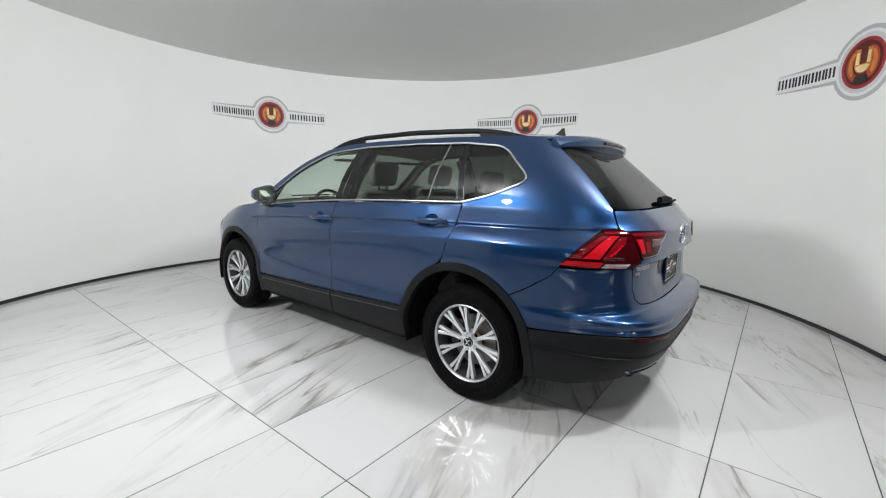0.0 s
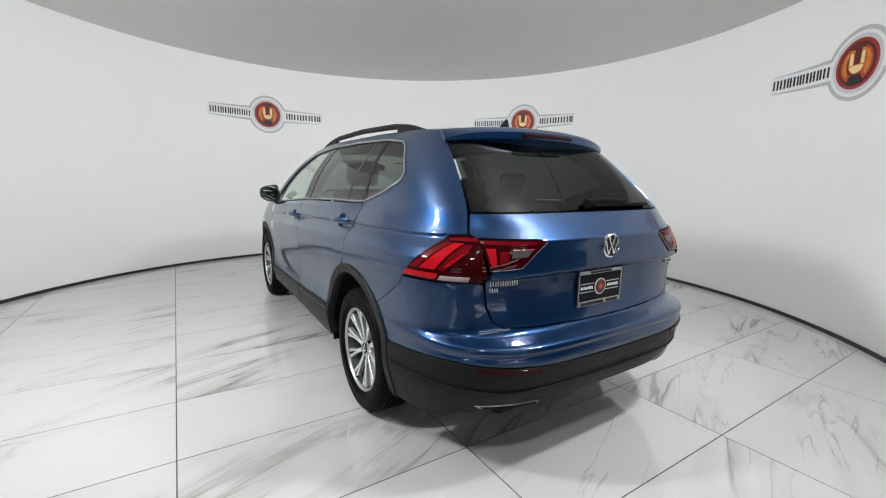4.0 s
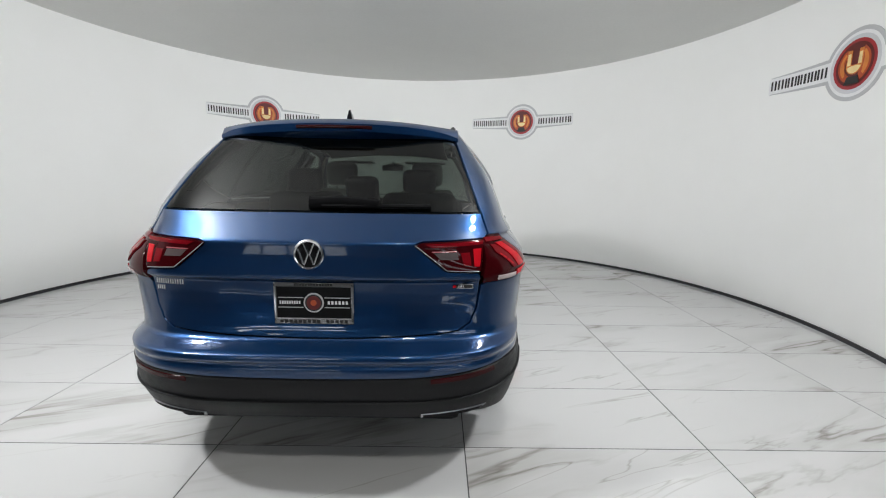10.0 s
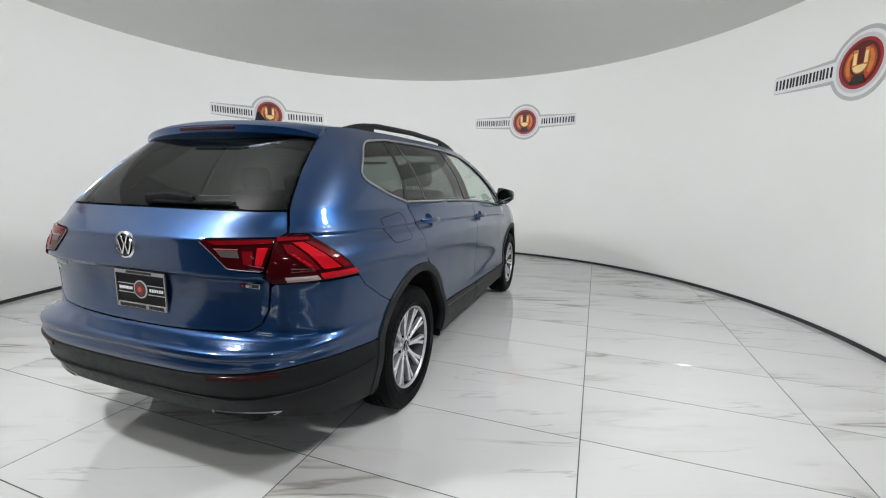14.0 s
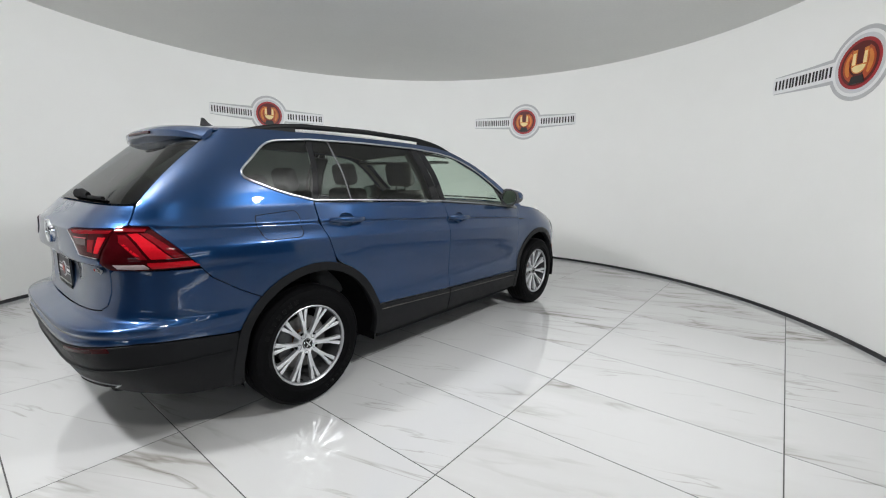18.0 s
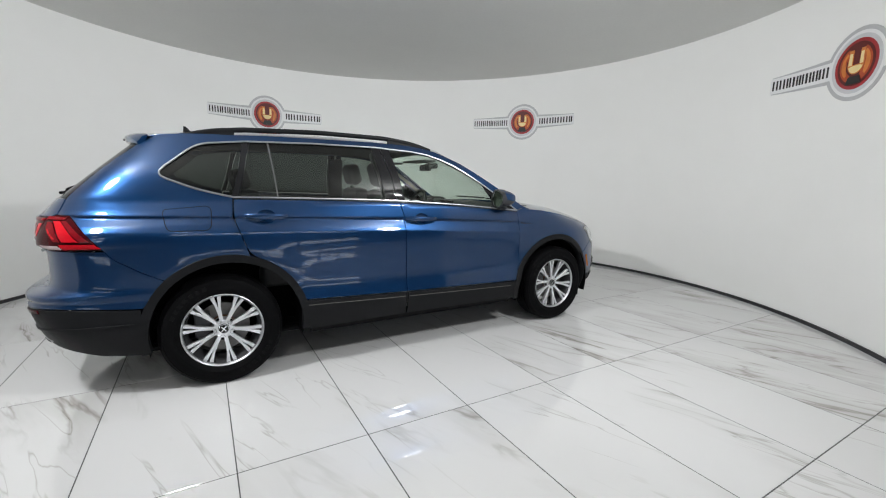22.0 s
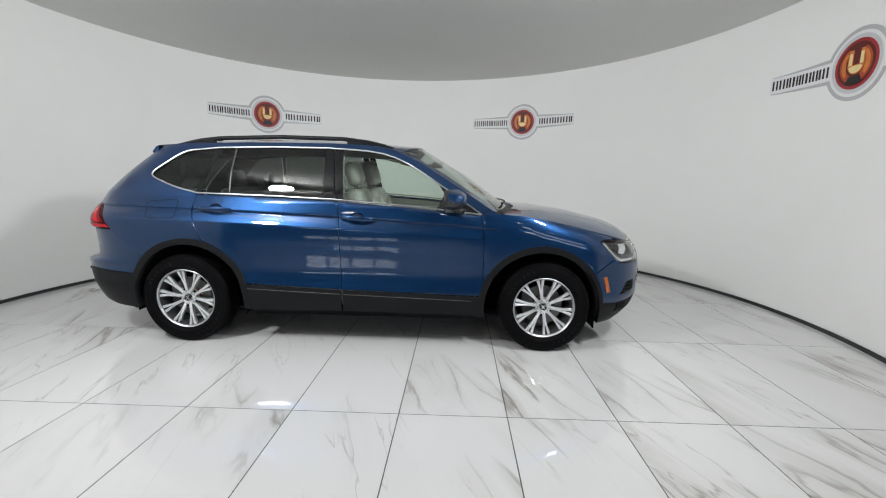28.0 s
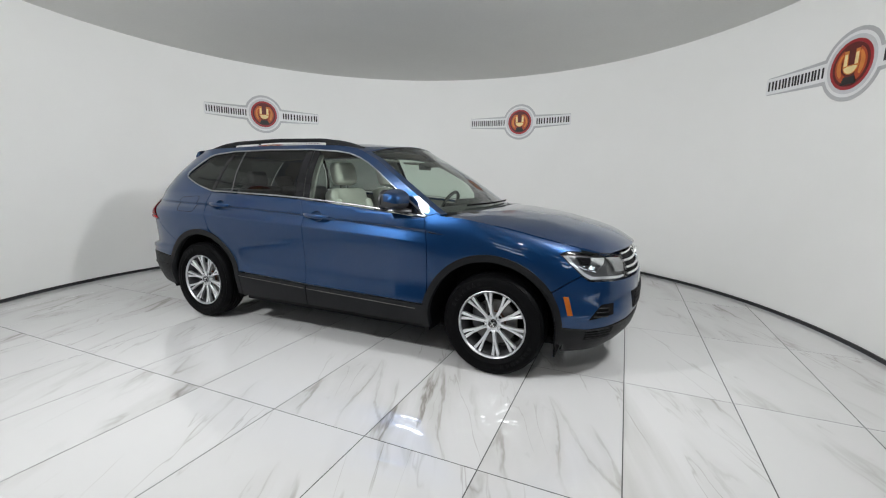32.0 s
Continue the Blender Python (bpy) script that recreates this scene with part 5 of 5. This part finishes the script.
def mirror(door, side):
    c = Vector((.660, side * .966, 1.152))

    def shell(z_lo, z_hi, grow, name, mat, label, back=-.030):
        verts, faces, k, m = [], [], 28, 14
        for i in range(m + 1):
            t = -1 + 2 * i / m
            for j in range(k):
                a = 2 * math.pi * j / k
                r = max(1 - abs(t) ** 5, 0) ** (1 / 3.2) * (1 - .14 * t)
                yy = .086 * t
                xx = (.112 if math.cos(a) > 0 else .092) * r * math.cos(a)
                zz = (.074 if math.sin(a) > 0 else .062) * r * math.copysign(abs(math.sin(a)) ** .7, math.sin(a))
                if xx < back:
                    xx = back + (xx - back) * .12
                zz = min(max(zz * (1 - .12 * t), z_lo), z_hi)
                verts.append((c.x + (xx + .012) * grow, c.y + side * yy * grow, c.z + zz * grow))
        for i in range(m):
            for j in range(k):
                faces.append((i * k + j, i * k + (j + 1) % k, (i + 1) * k + (j + 1) % k, (i + 1) * k + j))
        bm = bmesh.new()
        vs = [bm.verts.new(v) for v in verts]
        for f in faces:
            bm.faces.new([vs[q] for q in f])
        bmesh.ops.remove_doubles(bm, verts=bm.verts, dist=1e-4)
        return part(name, bm, mat, door, label, smooth=True)

    shell(-.014, .080, 1.0, "mirror_cap", "paint", "blue mirror cap", -.012)
    shell(-.075, .080, .975, "mirror_housing", "black_trim", "black mirror housing")
    bm = lathe([(.0, 0), (.060, 0), (.062, .004)], 28)
    bmesh.ops.transform(bm, matrix=Matrix.Translation((c.x - .0285, c.y, c.z + .002)) @ Matrix.Rotation(math.pi / 2 + side * .05, 4, "Z") @ Matrix.Diagonal((1.16, 1, 1.06, 1)), verts=bm.verts)
    rim = lathe([(.058, -.004), (.066, -.002), (.068, .012), (.060, .012)], 28)
    bmesh.ops.transform(rim, matrix=Matrix.Translation((c.x - .024, c.y, c.z)) @ Matrix.Rotation(math.pi / 2, 4, "Z") @ Matrix.Diagonal((1.24, 1, 1.10, 1)), verts=rim.verts)
    part("mirror_rim", rim, "black_trim", door, smooth=True)
    part("mirror_glass", bm, "mirror", door, "mirror glass")
    part("mirror_arm", sweep([at_skin(.76, 1.075, side, -.01), at_skin(.74, 1.080, side, .03), (c.x + .02, c.y - side * .05, c.z - .06)], .07, .045, sides=10), "black_trim", door, smooth=True)
    part("mirror_lamp", sweep([(c.x + .098, c.y - side * .02, c.z - .006), (c.x + .080, c.y + side * .045, c.z - .004), (c.x + .030, c.y + side * .078, c.z - .004)], .012, .010, sides=6), "white_ink", door, smooth=True)


def seat(car, x, y, wide, mat, name="seat", rest=1.33, label=""):
    s = new(name)
    s.parent = car
    if label:
        s["label"] = label
    lean = Matrix.Rotation(radians(-14), 4, "Y")
    part("cushion", box((.50, wide, .17), (x + .28, y, .60), .06, 3), mat, s, smooth=True)
    part("backrest", box((.15, wide * .96, .62), (x + .055, y, .91), .06, 3, lean), mat, s, smooth=True)
    for k in (-1, 1):
        part("bolster", box((.13, .09, .46), (x + .10, y + k * wide * .40, .90), .04, 3, lean), mat, s, smooth=True)
        part("headrest_post", box((.012, .012, .16), (x - .025, y + k * .05, 1.23)), "steel", s)
    big = name == "front_seat"
    part("headrest", box((.12, .27, .20) if big else (.09, .21, .15), (x - .035, y, rest), .05 if big else .04, 3, lean), mat, s, smooth=True)


def cabin(car):
    for y in (.37, -.37):
        seat(car, -.13, y, .50, "leather", "front_seat", 1.34, "light grey front seat")
    for y in (.36, -.36):
        seat(car, -1.17, y, .50, "leather_dark", "rear_seat", 1.285, "dark grey rear seat")
    seat(car, -1.18, 0, .24, "leather_dark", "rear_seat", 1.24, "dark grey middle rear seat")
    part("cabin_floor", box((1.74, 1.56, .04), (.0, 0, .34), .01, 1), "dash", car)
    part("luggage_floor", box((1.15, .96, .04), (-1.46, 0, .50), .01, 1), "dash", car)
    part("luggage_cover", box((.75, 1.20, .03), (-1.70, 0, .98), .01, 1), "dash", car)
    # dashboard
    bm = box((.55, 1.46, .22), (.98, 0, .97), .07, 3)
    dash = part("dashboard", bm, "dash", car, "dark dashboard", smooth=True)
    part("binnacle", box((.16, .34, .08), (.74, .37, 1.085), .03, 2), "dash", dash, smooth=True)
    part("centre_screen", box((.03, .26, .16), (.71, 0, 1.02), .01, 1), "gloss_black", dash)
    bm = lathe([(.165, -.014), (.180, -.014), (.188, 0), (.180, .014), (.165, .014), (.160, 0)], 36, closed=True)
    wheel_m = Matrix.Translation((.54, .37, 1.03)) @ Matrix.Rotation(radians(-65), 4, "Y") @ Matrix.Rotation(radians(90), 4, "X")
    bmesh.ops.transform(bm, matrix=wheel_m, verts=bm.verts)
    st = part("steering_wheel", bm, "dash", car, "dark steering wheel", smooth=True)
    part("steering_hub", box((.09, .30, .07), m=Matrix.Translation((.56, .37, 1.02)) @ Matrix.Rotation(radians(25), 4, "Y"), bevel=.02), "dash", st, smooth=True)
    part("cabin_mirror", box((.03, .22, .06), (.46, 0, 1.415), .014, 2), "dash", car, "dark interior mirror", smooth=True)
    part("mirror_stem", sweep([(.46, 0, 1.42), (.49, 0, 1.455), (.50, 0, 1.475)], .02, .02), "dash", car)
    part("sensor_box", box((.10, .12, .05), (.525, 0, 1.435), .015, 2), "dash", car, smooth=True)
    for y in (.38, -.38):
        part("sun_visor", box((.14, .38, .018), (.22, y * .9, 1.455), .006, 1), "headliner", car)
    # roof lining, door linings and pillars inside
    us = [(u, -.9) for u in np.linspace(.03, .97, 30)] + [(.97, v) for v in np.linspace(-.9, .9, 20)[1:]] + [(u, .9) for u in np.linspace(.97, .03, 30)[1:]] + [(.03, v) for v in np.linspace(.9, -.9, 20)[1:-1]]
    drape("roof_lining", us, roof_skin, "headliner", car, 1, off=-.05, step=.08, gap=0, depth=.01, outward=(0, 0, 1))
    for side in (1, -1):
        low = fine([(-.86, .32), (.88, .32)], .1) + fine([(.90, 1.02), (.62, 1.058), (.337, 1.082), (-.202, 1.119), (-.966, 1.140), (-1.25, 1.145), (-1.25, .86), (-1.0, .76), (-.87, .55)], .1)
        drape("door_lining", low, skin, "lining", car, side, off=-.045, step=.06, gap=0, depth=.004)
        q = fine([(-1.26, .86), (-1.26, 1.145), (-1.30, 1.148), (-1.46, 1.17), (-1.60, 1.17)], .1) + [(-1.90, 1.08), (-1.95, .93), (-1.75, .88)]
        drape("luggage_lining", sx(q), skin, "dash", car, side, off=-.05, step=.06, gap=0, depth=.004)
        post = [(-.29, 1.13), (-.14, 1.13), (-.19, 1.52), (-.33, 1.52)]
        drape("pillar_lining", post, skin, "headliner", car, side, off=-.05, step=.06, gap=0, depth=.02)
        a_post = [(.98, 1.00), (.90, 1.065), (.676, 1.225), (.454, 1.375), (.25, 1.475), (.22, 1.525), (.42, 1.43), (.70, 1.255), (1.03, 1.045)]
        drape("pillar_lining", a_post, skin, "headliner", car, side, off=-.025, step=.06, gap=0, depth=.01)
        d_post = [(-1.48, 1.50), (-1.72, 1.31), (-1.80, 1.24), (-1.92, 1.25), (-1.80, 1.42), (-1.66, 1.51)]
        drape("pillar_lining", sx(d_post), skin, "dash", car, side, off=-.035, step=.06, gap=0, depth=.01)
        # wheel housings
        for c in (ARCH_R, ARCH_F):
            verts, faces = [], []
            A = arc(-14, 194, 32)
            for a in A:
                x, z = c[0] + (ARCH_IN + .012) * math.cos(a), c[1] + (ARCH_IN + .012) * math.sin(a)
                verts += [(x, side * .885, z), (x, side * .50, z)]
            for i in range(len(A) - 1):
                faces.append((2 * i, 2 * i + 1, 2 * i + 3, 2 * i + 2))
            k = len(verts)
            verts.append((c[0], side * .50, c[1]))
            faces += [(2 * i + 1, k, 2 * i + 3) for i in range(len(A) - 1)]
            put_mesh("wheel_housing", verts, faces, "dark", car, True, "black wheel housing")
    part("underbody", box((3.9, 1.40, .05), (-.02, 0, .235), .02, 1), "dark", car, "black underbody")
    part("engine_bay", box((1.0, 1.1, .34), (1.50, 0, .62), .03, 1), "dark", car)
    part("rear_underbody", box((.55, 1.2, .16), (-1.98, 0, .36), .04, 2), "dark", car)
    # front wipers on the cowl
    for y0, y1, u in ((.50, -.05, .955), (-.10, -.62, .96)):
        pts = [Vector(shield_skin(np.array([u - .015 * abs(v)]), np.array([v]))[0]) + Vector((.01, 0, .016)) for v in np.linspace(y0, y1, 9)]
        part("front_wiper", sweep(pts, .018, .014), "dark", car, "black front wiper")


# ---- putting the car together ----
M["lamp_bowl"] = plain("dark grey headlamp bowl", (0.05, 0.05, 0.053), 0.3, 0.3, grain=0.2)
M["grey_bezel"] = plain("grey lamp bezel", (0.22, 0.22, 0.22), 0.4, 0.3, grain=0.2, scale=200)
M["clear_lens"] = glass("clear lamp lens", (0.95, 0.96, 0.96))
M["mirror"] = plain("mirror silver", (0.36, 0.42, 0.39), 0.02, 1.0, grain=0.01)
M["brake_glass"] = plain("smoked red brake lamp", (0.022, 0.002, 0.003), 0.15, grain=0.1, spec=0.2)
M["lining"] = plain("light grey door lining", (0.30, 0.29, 0.27), 0.7, grain=0.1)
M["headlamp_inner"] = plain("bright headlamp reflector", (0.66, 0.67, 0.69), 0.20, 0.6, grain=0.2, scale=25, coat=0.5)
car = thing("car", "blue metallic sport utility car with black cladding and silver wheels", "car")
car_body(car)
front_end(car)
rear_end(car)
side_parts(car)
cabin(car)
wheels(car)
lay_tiles()


def motions():
    """The floor turns steadily, and the car on it."""
    rows, car_rows = [], []
    for t, a in TURN:
        m = pose(0, 0, 0, 0, 0, 135 + a)
        rows.append((t, m))
        car_rows.append((t, m @ pose(-0.0968, 0.0241, 0, 0, 0, -0.226)))
    walk(floor, rows)
    walk(car, car_rows)


motions()
